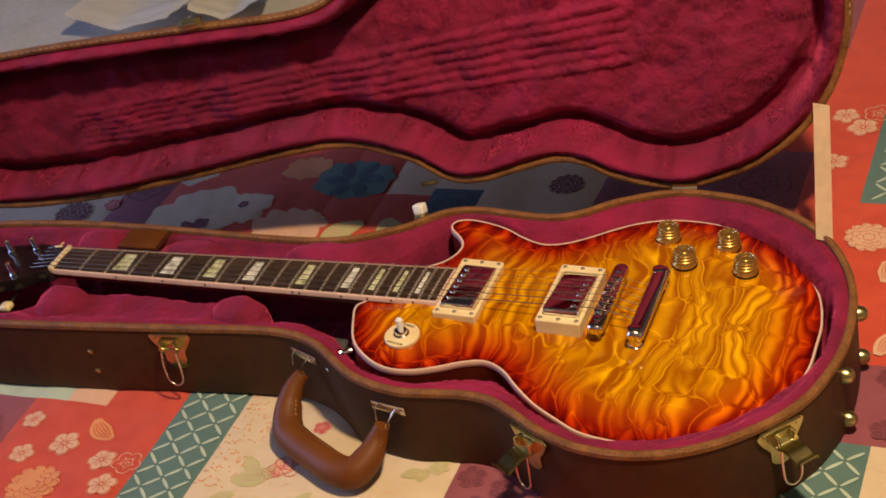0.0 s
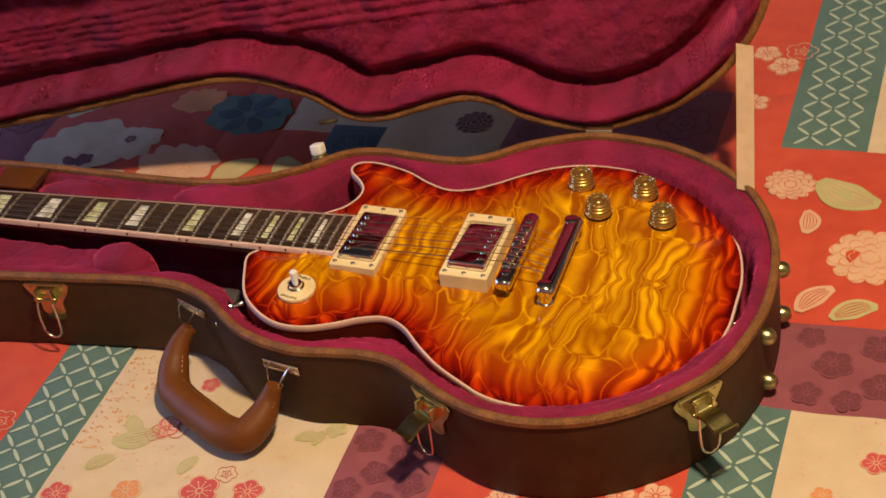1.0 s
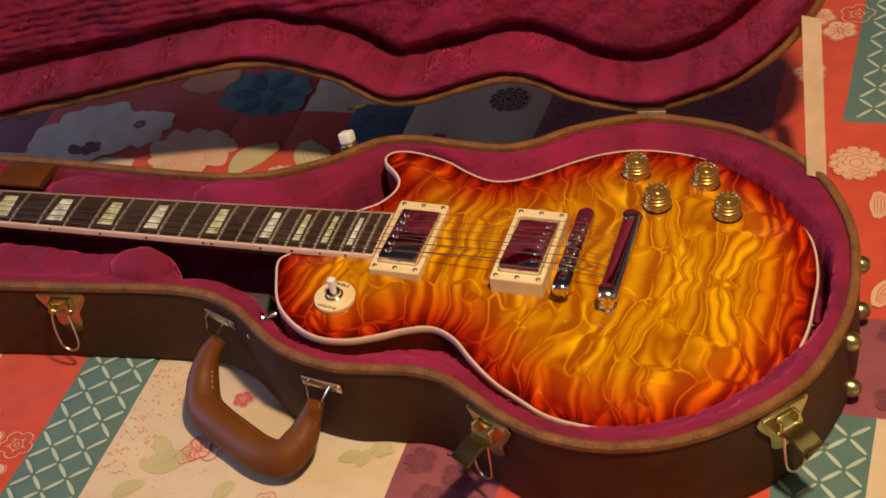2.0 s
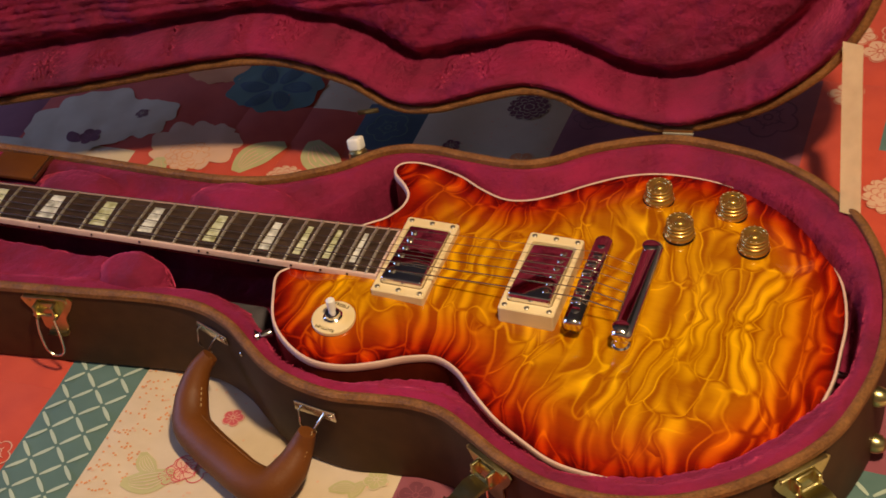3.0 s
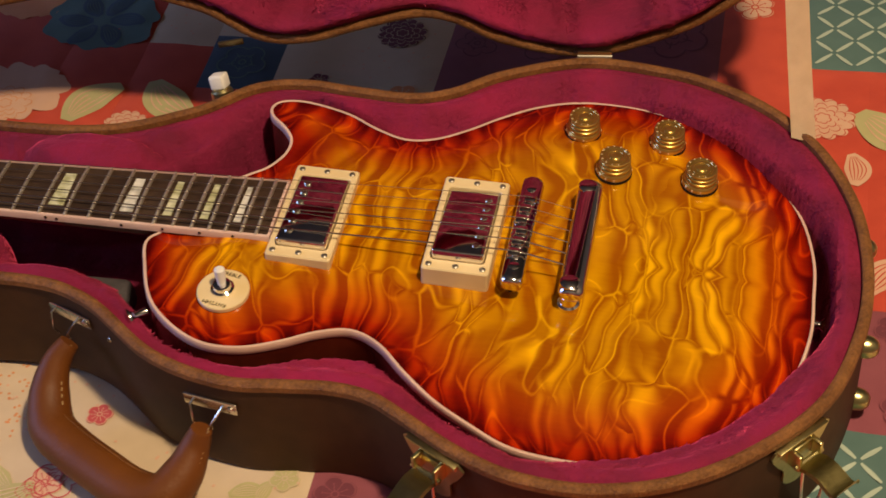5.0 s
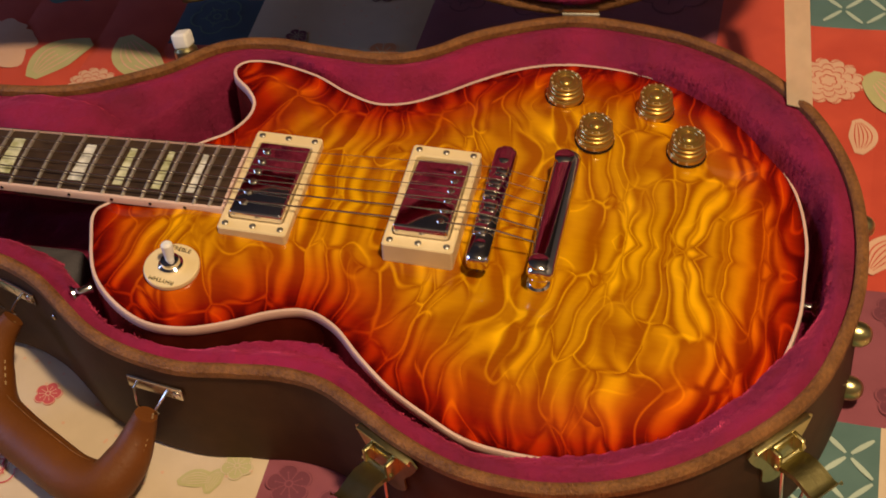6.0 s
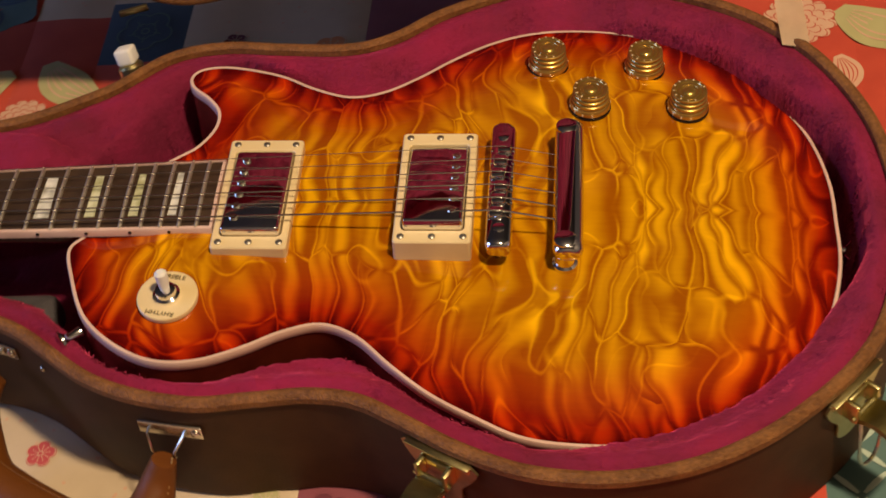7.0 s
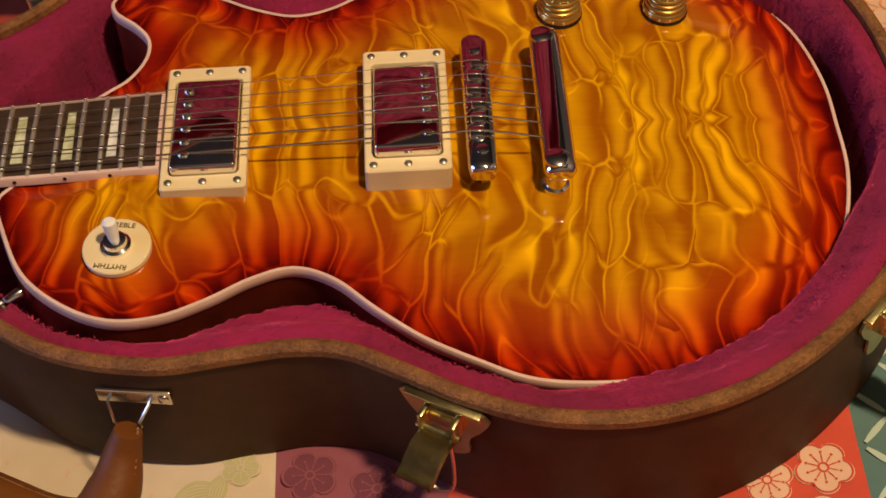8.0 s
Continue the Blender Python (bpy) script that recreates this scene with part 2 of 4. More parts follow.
def outward(S, d):
    """A clockwise loop moved outwards by d."""
    T = np.roll(S, -1, 0) - np.roll(S, 1, 0)
    N = np.stack([-T[:, 1], T[:, 0]], 1)
    return S + d * N / np.linalg.norm(N, axis=1)[:, None]


def depth_in(P, S):
    """Distance of the points P to the loop S, positive inside."""
    P = np.asarray(P, float)
    A, D = S, np.roll(S, -1, 0) - S
    best, cross = np.full(len(P), 9.), np.zeros(len(P), int)
    for a, d in zip(A, D):
        r = P - a
        t = np.clip((r @ d) / max(d @ d, 1e-12), 0, 1)
        best = np.minimum(best, np.hypot(*(r - t[:, None] * d).T))
        b = a + d
        cond = (a[1] > P[:, 1]) != (b[1] > P[:, 1])
        if abs(d[1]) > 1e-12:
            cross += cond & (P[:, 0] < a[0] + (P[:, 1] - a[1]) * d[0] / d[1])
    return np.where(cross % 2 == 1, best, -best)


def loops(stack, cap_first=False, cap_last=False):
    """Faces between loops of 3D points, all of one length."""
    bm = bmesh.new()
    rings = [[bm.verts.new(p) for p in l] for l in stack]
    n = len(rings[0])
    for a, b in zip(rings, rings[1:]):
        for k in range(n):
            bm.faces.new((a[k], a[(k + 1) % n], b[(k + 1) % n], b[k]))
    if cap_first:
        bm.faces.new(rings[0][::-1])
    if cap_last:
        bm.faces.new(rings[-1])
    return bm


def at_height(S, z):
    return [(x, y, z) for x, y in S]


def smooth(a, b, x):
    t = np.clip((x - a) / (b - a), 0, 1)
    return t * t * (3 - 2 * t)


def lumps(x, y, z=0.):
    return noise.noise(Vector((x, y, z)))


def field(x0, x1, y0, y1, step, height, keep):
    """A sheet of quads over a grid: height and keep take arrays of x and y."""
    xs, ys = np.arange(x0, x1, step), np.arange(y0, y1, step)
    X, Y = np.meshgrid(xs, ys, indexing="ij")
    P = np.stack([X.ravel(), Y.ravel()], 1)
    K, Z = keep(P), height(P)
    idx, verts, faces, nx, ny = {}, [], [], len(xs), len(ys)
    for i in range(nx - 1):
        for j in range(ny - 1):
            q = (i * ny + j, (i + 1) * ny + j, (i + 1) * ny + j + 1, i * ny + j + 1)
            if all(K[k] for k in q):
                f = []
                for k in q:
                    if k not in idx:
                        idx[k] = len(verts)
                        verts.append((P[k, 0], P[k, 1], Z[k]))
                    f.append(idx[k])
                faces.append(f)
    return verts, faces


def sheet(name, verts, faces, mat, parent=None, label=""):
    me = bpy.data.meshes.new(name)
    me.from_pydata(verts, [], faces)
    me.materials.append(mat)
    me.shade_smooth()
    ob = new(name, me)
    if parent:
        ob.parent = parent
    if label:
        tagged(ob, label)
    return ob


# ---- the room round the bed ----
def room():
    fx0, fx1, fy0, fy1, fz, cz = -2.2, 2.6, -2.2, 3.0, -.5, 1.95
    for name, b, mat in (("floor", (fx0, fx1, fy0, fy1, fz - .1, fz), CARPET), ("ceiling", (fx0, fx1, fy0, fy1, cz, cz + .1), CEILING),
                         # the west wall's opening is assumed, left for the added cool fill
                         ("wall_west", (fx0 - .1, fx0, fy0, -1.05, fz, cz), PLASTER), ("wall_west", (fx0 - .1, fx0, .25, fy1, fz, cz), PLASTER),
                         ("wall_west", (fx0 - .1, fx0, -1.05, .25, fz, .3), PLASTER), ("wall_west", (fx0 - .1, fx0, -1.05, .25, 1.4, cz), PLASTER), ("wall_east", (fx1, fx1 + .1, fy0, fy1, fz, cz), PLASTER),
                         ("wall_south", (fx0 - .1, fx1 + .1, fy0 - .1, fy0, fz, cz), PLASTER), ("wall_north", (fx0 - .1, fx1 + .1, fy1, fy1 + .1, fz, cz), PLASTER)):
        tagged(part(name, box(*b), mat, smooth=False), "plain painted room surface" if mat is not CARPET else "dark carpeted floor under the bed", kind="structure")


room()


# ---- bed and patchwork bedspread ----
def rise(x, y):
    """The lie of the bedspread: soft waves and small creases."""
    return .0035 * lumps(x * 5, y * 5) + .0026 * lumps(x * 15, y * 11, 3.) + .0009 * lumps(x * 46, y * 40, 7.) - .003


BX0, BX1, BY0, BY1 = -1.15, 1.55, -.95, 1.25
bed = empty("bed", label="bed under a bright patchwork bedspread", category="bed")
part("mattress", box(BX0 + .02, BX1 - .02, BY0 + .02, BY1 - .02, -.28, -.02, .04, 4), ECRU, bed)
part("bed_base", box(BX0 + .04, BX1 - .04, BY0 + .04, BY1 - .04, -.5, -.28, .01), CARPET, bed)
spread = empty("bedspread", label="patchwork bedspread of red, teal, cream and plum floral prints", category="bedspread")


def patch(x0, x1, y0, y1, mat):
    """One sewn patch: a sheet that follows the bed and dips at its seams."""
    nx, ny = max(2, int((x1 - x0) / .012)), max(2, int((y1 - y0) / .012))
    verts, faces = [], []
    for i in range(nx + 1):
        for j in range(ny + 1):
            x, y = x0 + (x1 - x0) * i / nx, y0 + (y1 - y0) * j / ny
            e = min(i, nx - i, j, ny - j)
            verts.append((x, y, rise(x, y) - (.0014 if e == 0 else 0)))
    for i in range(nx):
        for j in range(ny):
            a = i * (ny + 1) + j
            faces.append((a, a + ny + 1, a + ny + 2, a + 1))
    return sheet("patch", verts, faces, mat, spread)


def inked(bm, mat, where, lift=.0005):
    """A printed motif, thin as ink, laid on the patch that it belongs to."""
    bmesh.ops.triangulate(bm, faces=bm.faces)
    for v in bm.verts:
        v.co.z = rise(v.co.x, v.co.y) + lift
    return tagged(part("print", bm, mat, where, smooth=False), kind="stuff")


def blob(cx, cy, fn, n=40):
    """A filled flat outline given as radius over angle."""
    bm = bmesh.new()
    c = bm.verts.new((cx, cy, 0))
    ring = [bm.verts.new((cx + fn(a) * math.cos(a), cy + fn(a) * math.sin(a), 0)) for a in (2 * math.pi * k / n for k in range(n))]
    for k in range(n):
        bm.faces.new((c, ring[k], ring[(k + 1) % n]))
    return bm


def outline(cx, cy, fn, w, n=50, a0=0, a1=2 * math.pi):
    """A flat line of width w round an outline."""
    bm = bmesh.new()
    L = [[bm.verts.new((cx + (fn(a) + s) * math.cos(a), cy + (fn(a) + s) * math.sin(a), 0)) for s in (-w / 2, w / 2)] for a in (a0 + (a1 - a0) * k / n for k in range(n + 1))]
    for p, q in zip(L, L[1:]):
        bm.faces.new((p[0], q[0], q[1], p[1]))
    return bm


def stroke(pts, w):
    bm = bmesh.new()
    P = [np.array(p) for p in pts]
    L = []
    for i, p in enumerate(P):
        t = P[min(i + 1, len(P) - 1)] - P[max(i - 1, 0)]
        nrm = np.array([-t[1], t[0]]) / (np.hypot(*t) + 1e-9)
        h = w * (.25 + .75 * math.sin(math.pi * (i + .5) / len(P)))
        L.append([bm.verts.new((*(p + s * nrm * h / 2), 0)) for s in (-1, 1)])
    for p, q in zip(L, L[1:]):
        bm.faces.new((p[0], q[0], q[1], p[1]))
    return bm


def petals(r, k=5, cut=.22, turn=0.):
    return lambda a: r * (1 - 1.5 * cut * (1 - abs(math.sin(k * (a - turn) / 2)) ** .55))


def blossom(where, x, y, r, body, ink, turn=0.):
    """A plum blossom: five round petals, an outline and stamens."""
    inked(blob(x, y, petals(r, turn=turn)), body, where)
    lines = [outline(x, y, petals(r * .93, turn=turn), r * .07), outline(x, y, lambda a: r * .16, r * .07, 14)]
    for k in range(10):
        a = turn + k * math.pi / 5
        lines.append(stroke([(x + s * r * math.cos(a), y + s * r * math.sin(a)) for s in (.2, .35, .5)], r * .05))
        lines.append(blob(x + .56 * r * math.cos(a), y + .56 * r * math.sin(a), lambda _: r * .05, 7))
    inked(join(*lines), ink, where, .0009)


def outlined(where, x, y, r, ink, turn=0.):
    lines = [outline(x, y, petals(r, turn=turn), r * .07), outline(x, y, petals(r * .42, turn=turn), r * .05), outline(x, y, lambda a: r * .14, r * .06, 12)]
    for k in range(5):
        a = turn + (k + .5) * 2 * math.pi / 5
        lines.append(stroke([(x + s * r * math.cos(a), y + s * r * math.sin(a)) for s in (.3, .45, .62)], r * .06))
    inked(join(*lines), ink, where, .0007)


def leaf(where, x, y, size, turn, mat, vein):
    c, s = math.cos(turn), math.sin(turn)
    bow = [(t, .22 * math.sin(math.pi * (t + 1) / 2)) for t in np.linspace(-1, 1, 22)]
    inked(stroke([(x + size * (t * c - q * s), y + size * (t * s + q * c)) for t, q in bow], size * 1.15), mat, where, .0006)
    lines = []
    for k in (-.34, -.17, 0, .17, .34):
        lines.append(stroke([(x + size * (t * c - (q + k * math.sin(math.pi * (t + 1) / 2)) * s), y + size * (t * s + (q + k * math.sin(math.pi * (t + 1) / 2)) * c)) for t, q in bow[2:-3]], size * .05))
    inked(join(*lines), vein, where, .0009)


def mum(where, x, y, r, mat, ink):
    """A chrysanthemum head: rings of overlapping petals."""
    inked(blob(x, y, petals(r, 12, .12), 72), mat, where, .0006)
    lines = [outline(x, y, petals(s * r, k, .2, s), r * .035, 70) for s, k in ((.97, 12), (.72, 10), (.48, 8), (.25, 6))]
    inked(join(*lines), ink, where, .0009)


def lattice(where, x0, x1, y0, y1, s=.0165):
    """A slanting trellis of pointed dashes, clipped to the patch."""
    lines = []
    cx, cy = (x0 + x1) / 2, (y0 + y1) / 2
    ni, nj = int((x1 - x0) / s) + 3, int((y1 - y0) / s) + 3
    for i in range(-ni, ni):
        for j in range(-nj, nj):
            if (i + j) % 2:
                continue
            for dj in (1, -1):
                ends = [(cx + (i + t) * s, cy + (j + dj * t) * s) for t in (.10, .3, .5, .7, .90)]
                if all(x0 + .001 < e[0] < x1 - .001 and y0 + .001 < e[1] < y1 - .001 for e in ends):
                    lines.append(stroke(ends, s * .22))
    inked(join(*lines), MINT, where)


rng = random.Random(4)


def sprinkle(where, x0, x1, y0, y1, mat, n, r):
    dots = [blob(rng.uniform(x0, x1), rng.uniform(y0, y1), lambda _: r, 6) for _ in range(n)]
    inked(join(*dots), mat, where)


def scatter(where, x0, x1, y0, y1, kind):
    w, h = x1 - x0, y1 - y0
    spots = []
    for _ in range(int(60 * w * h / .02)):
        r = rng.uniform(.018, .030)
        x, y = rng.uniform(x0 + r, x1 - r) if w > 2 * r else None, rng.uniform(y0 + r, y1 - r) if h > 2 * r else None
        if x is None or y is None or any(math.hypot(x - a, y - b) < r + c + .004 for a, b, c in spots):
            continue
        spots.append((x, y, r))
        if len(spots) > 14:
            break
    for x, y, r in spots:
        t, pick = rng.uniform(0, 6), rng.random()
        if kind is RED:
            if pick < .45:
                blossom(where, x, y, r, PINK, RED, t)
            elif pick < .7:
                outlined(where, x, y, r, PINK, t)
            else:
                leaf(where, x, y, r * 1.1, t, LEAF, PINK)
        elif kind is PLUM:
            outlined(where, x, y, r, VIOLET, t)
        elif kind is ECRU:
            if pick < .4:
                blossom(where, x, y, r * .7, ROSE, PINK, t)
            elif pick < .7:
                blossom(where, x, y, r * .6, OCHRE, ECRU, t)
            else:
                leaf(where, x, y, r, t, LEAF, ECRU)
        elif kind is NAVY:
            outlined(where, x, y, r * .8, TEAL, t)


def patches():
    xs_near = [-1.15, -.55, -.30, 0., .178, .249, .510, .598, .806, .876, 1.12, 1.36, 1.55]
    kinds_near = [ECRU, TEAL, PLUM, RED, TEAL, ECRU, PLUM, RED, TEAL, ECRU, RED, PLUM]
    yn = {6: (-.95, -.05), 7: (-.95, -.05), 8: (-.34, -.056), 9: (-.34, -.056)}
    out = []
    for i, k in enumerate(kinds_near):
        lo, hi = yn.get(i, (-.42, -.06 if i > 3 else -.115))
        out.append((xs_near[i], xs_near[i + 1], lo, hi, k))
        if lo > -.9:
            out.append((xs_near[i], xs_near[i + 1], -.95, lo, kinds_near[(i + 5) % 12]))
    # the band beside and under the case
    out += [(-1.15, -.42, -.115, .20, RED), (-.42, .04, -.115, 0, MINT), (.04, .09, -.115, 0, PINK), (-.42, .09, 0, .20, ECRU), (.09, .178, -.115, .20, RED), (.178, .510, -.06, .10, ECRU), (.510, .806, -.05, .06, PLUM),
            (.806, 1.12, -.056, .055, PLUM), (1.12, 1.55, -.06, .055, TEAL)]
    # behind the case
    out += [(-1.15, -.42, .20, .60, PLUM), (-.42, -.115, .20, .42, ECRU), (-.115, -.05, .20, .42, PLUM), (-.05, .178, .20, .42, RED), (.178, .245, .10, .42, RED), (.245, .305, .10, .30, RED),
            (.245, .305, .30, .42, ECRU), (.305, .37, .10, .245, RED), (.305, .37, .245, .315, NAVY), (.305, .37, .315, .42, ECRU), (.37, .51, .10, .42, ECRU), (.51, .62, .10, .42, PLUM),
            (.62, .806, .06, .23, RED), (.62, .74, .23, .42, PLUM), (.74, .806, .23, .42, RED), (.51, .62, .06, .10, ECRU),
            (.806, .862, .055, .322, RED), (.862, 1.12, .055, .322, RED), (1.12, 1.55, .055, .322, ECRU),
            (.806, .893, .322, .66, TEAL), (.893, 1.12, .322, .66, ECRU), (1.12, 1.55, .322, .66, RED), (.62, .806, .42, .66, RED),
            (-.42, -.02, .42, .60, TEAL), (-.02, .145, .42, .66, PLUM), (.145, .40, .42, .66, RED), (.40, .62, .42, .66, ECRU)]
    out += [(x, x + .27, .66 if x > -.05 else .60, 1.25, k) for x, k in zip([-1.15, -.88, -.61, -.34, -.07, .20, .47, .74, 1.01, 1.28], [RED, ECRU, TEAL, PLUM, RED, ECRU, PLUM, RED, TEAL, ECRU])]
    made = []
    for x0, x1, y0, y1, k in out:
        p = patch(x0, x1, y0, y1, k)
        made.append((x0, x1, y0, y1, p, k))
        if k is ECRU:
            sprinkle(p, x0 + .003, x1 - .003, y0 + .003, y1 - .003, PINK, min(400, int(2500 * (x1 - x0) * (y1 - y0))), .0013)
        if k is TEAL and -.45 < x0 and x1 < 1.2 and -.45 < y0 and y1 < .7:
            lattice(p, x0, x1, y0, y1)
    taken = []

    def on(fn, x, y, r, *rest):
        """Prints a motif on the patch that lies under it."""
        for x0, x1, y0, y1, p, k in made:
            if x0 <= x < x1 and y0 <= y < y1:
                fn(p, x, y, r, *rest)
                taken.append((x, y, r))
                return

    # red, beside the neck
    for x, y, r, t in ((.134, -.195, .0165, .2), (.155, -.229, .017, 1.1), (.077, -.178, .018, .6), (.036, -.199, .015, 2.), (.020, -.150, .014, 1.)):
        on(blossom, x, y, r, PINK, RED, t)
    on(outlined, .164, -.194, .016, PINK, .4)
    on(mum, .077, -.240, .030, OCHRE, RED)
    on(leaf, .110, -.150, .020, 2.5, OCHRE, RED)
    # cream, round the handle
    on(blossom, .331, -.173, .014, PINK, ROSE, .3), on(leaf, .306, -.186, .022, 3.6, LEAF, ECRU), on(blossom, .398, -.241, .019, ROSE, PINK, .2), on(outlined, .414, -.218, .010, ROSE, .7)
    on(blossom, .441, -.233, .015, ROSE, PINK, 1.), on(blossom, .330, -.252, .015, OCHRE, ECRU, .5), on(blossom, .268, -.268, .015, ROSE, PINK, .1), on(leaf, .375, -.215, .012, 1.2, LEAF, ECRU)
    on(blossom, .348, -.112, .010, ROSE, PINK, .8), on(leaf, .290, -.225, .014, .8, LEAF, ECRU), on(leaf, .470, -.165, .012, .2, LEAF, ECRU)
    on(outlined, .339, -.169, .017, ROSE, .9), on(outlined, .324, -.181, .010, ROSE, .2), on(leaf, .300, -.172, .014, 2.4, LEAF, ECRU), on(blossom, .492, -.150, .011, LEAF, ECRU, .4), on(leaf, .482, -.163, .010, 1.3, LEAF, ECRU)
    for x0, x1, y0, y1, p, k in made:
        if k is ECRU and x0 == .249:
            sprinkle(p, .252, .292, -.21, -.065, OCHRE, 130, .0011)
    # plum and red, before the body
    for x, y, r, t in ((.528, -.158, .015, 0.), (.562, -.168, .015, .7), (.545, -.192, .014, 1.5), (.579, -.199, .015, .4), (.527, -.215, .014, .9), (.560, -.224, .014, .2), (.584, -.235, .013, 0.), (.535, -.245, .013, .3)):
        on(blossom, x, y, r, VIOLET, PLUM, t)
    on(blossom, .786, -.176, .0155, PINK, RED, .3), on(blossom, .757, -.181, .014, PINK, RED, 1.), on(outlined, .778, -.208, .016, PINK, .5), on(blossom, .661, -.205, .017, PINK, RED, .2), on(leaf, .715, -.215, .020, 1., PINK, RED)
    # cream and plum, past the tail
    on(blossom, .952, -.108, .013, ROSE, PINK, .2), on(blossom, .915, -.150, .010, OCHRE, ECRU, .2), on(leaf, .930, -.180, .016, 2., LEAF, ECRU)
    for x, y, r, t in ((.903, .004, .019, .2), (.945, -.02, .018, 1.), (.940, .030, .018, .5), (.885, -.035, .015, .9), (.880, .036, .014, .3), (.920, -.040, .014, 0.)):
        on(blossom, x, y, r, VIOLET, PLUM, t)
    # red, beyond the strap
    on(mum, .826, .258, .026, PINK, RED), on(leaf, .885, .250, .036, 2.6, LEAF, PINK), on(mum, .916, .152, .040, PINK, OCHRE), on(leaf, .876, .086, .022, .9, PINK, RED), on(leaf, .912, .072, .022, .5, LEAF, RED)
    on(blossom, .786, .474, .019, PINK, RED, .2), on(outlined, .800, .505, .018, PINK, .8), on(blossom, .763, .498, .017, PINK, RED, .5), on(leaf, .850, .200, .018, 4.8, PINK, RED), on(leaf, .955, .285, .022, 3.4, LEAF, RED)
    on(blossom, .765, .400, .018, PINK, RED, 0.), on(mum, .950, .225, .022, PINK, RED)
    # behind the case
    def ragged(where, x, y, r, mat, k, cut):
        """A large printed flower in one flat colour with an uneven edge."""
        bm, n, grid = bmesh.new(), 72, []
        for q in range(1, 9):
            grid.append([bm.verts.new((x + q / 8 * w * math.cos(a), y + q / 8 * w * math.sin(a), 0)) for a in (2 * math.pi * i / n for i in range(n))
                         for w in (petals(r, k, cut)(a) * (1 + .13 * math.sin(2 * a + 9 * x) + .05 * math.sin(11 * a)),)])
        bm.faces.new(grid[0])
        for a, b in zip(grid, grid[1:]):
            for i in range(n):
                bm.faces.new((a[i], a[(i + 1) % n], b[(i + 1) % n], b[i]))
        inked(bm, mat, where, .0004)

    on(ragged, .012, .232, .062, ECRU, 7, .10), on(ragged, .068, .246, .040, ECRU, 5, .14), on(ragged, .150, .218, .044, PINK, 9, .10), on(ragged, .192, .325, .048, TEAL, 6, .08)
    on(ragged, .118, .345, .030, OCHRE, 6, .12), on(ragged, -.03, .33, .035, ECRU, 6, .14)
    for a in range(6):
        on(leaf, .192 + .024 * math.cos(a * 1.047), .325 + .024 * math.sin(a * 1.047), .016, a * 1.047, NAVY, TEAL)
    on(blossom, .030, .212, .013, VIOLET, PLUM, .3), on(leaf, .014, .210, .012, 2.6, VIOLET, PLUM), on(blossom, .070, .255, .008, VIOLET, ECRU, .3)
    on(leaf, .226, .212, .030, 1.0, LEAF, PINK), on(leaf, .292, .226, .032, 2.4, LEAF, PINK), on(mum, .262, .186, .020, PINK, RED), on(mum, .150, .200, .024, PINK, OCHRE)
    on(mum, .467, .334, .022, VIOLET, ECRU), on(blossom, .485, .246, .016, OCHRE, ECRU, .4), on(blossom, .410, .262, .010, VIOLET, ECRU, .2), on(blossom, .395, .25, .009, ROSE, ECRU, .2), on(outlined, .337, .279, .022, TEAL, .3)
    on(mum, -.165, .222, .026, VIOLET, ECRU), on(blossom, -.12, .245, .012, ROSE, ECRU, .2)
    for x0, x1, y0, y1, p, k in made:
        if k is TEAL or not (-.45 < x0 and x1 < 1.2 and -.45 < y0 and y1 < .7) or k is ECRU or any(x0 <= a < x1 and y0 <= b < y1 for a, b, _ in taken):
            continue
        scatter(p, x0 + .004, x1 - .004, y0 + .004, y1 - .004, k)


patches()

# grey throw at the head of the bed with papers on it
tv, tf = field(-1.1, .20, .46, 1.2, .02, lambda P: np.array([rise(x, y) + .010 + .004 * lumps(x * 9, y * 9, 5.) for x, y in P]), lambda P: P[:, 0] + .35 * P[:, 1] < .33)
throw = sheet("throw_blanket", tv, tf, THROW)
sol = throw.modifiers.new("thickness", "SOLIDIFY")
sol.thickness = .008
tagged(throw, "plain grey woven throw lying on the bedspread", "blanket")


def paper(x, y, w, h, turn, fold):
    bm = bmesh.new()
    n = 10
    g = [[bm.verts.new(((i / n - .5) * w, (j / n - .5) * h, fold * abs(i / n - .45) + .006 * lumps(i * .5, j * .5, w * 90))) for j in range(n + 1)] for i in range(n + 1)]
    for i in range(n):
        for j in range(n):
            bm.faces.new((g[i][j], g[i + 1][j], g[i + 1][j + 1], g[i][j + 1]))
    bmesh.ops.solidify(bm, geom=bm.faces[:], thickness=.001)
    tagged(part("paper_sheet", bm, PAPER, m=pose(x, y, .034, 0, 0, turn)), "creased white paper sheet lying on the grey throw", "paper", "papers on the throw")


paper(-.325, .690, .20, .11, -6, .05)
paper(-.165, .712, .12, .09, 14, .06)

# ---- the guitar case ----
RIM = .085
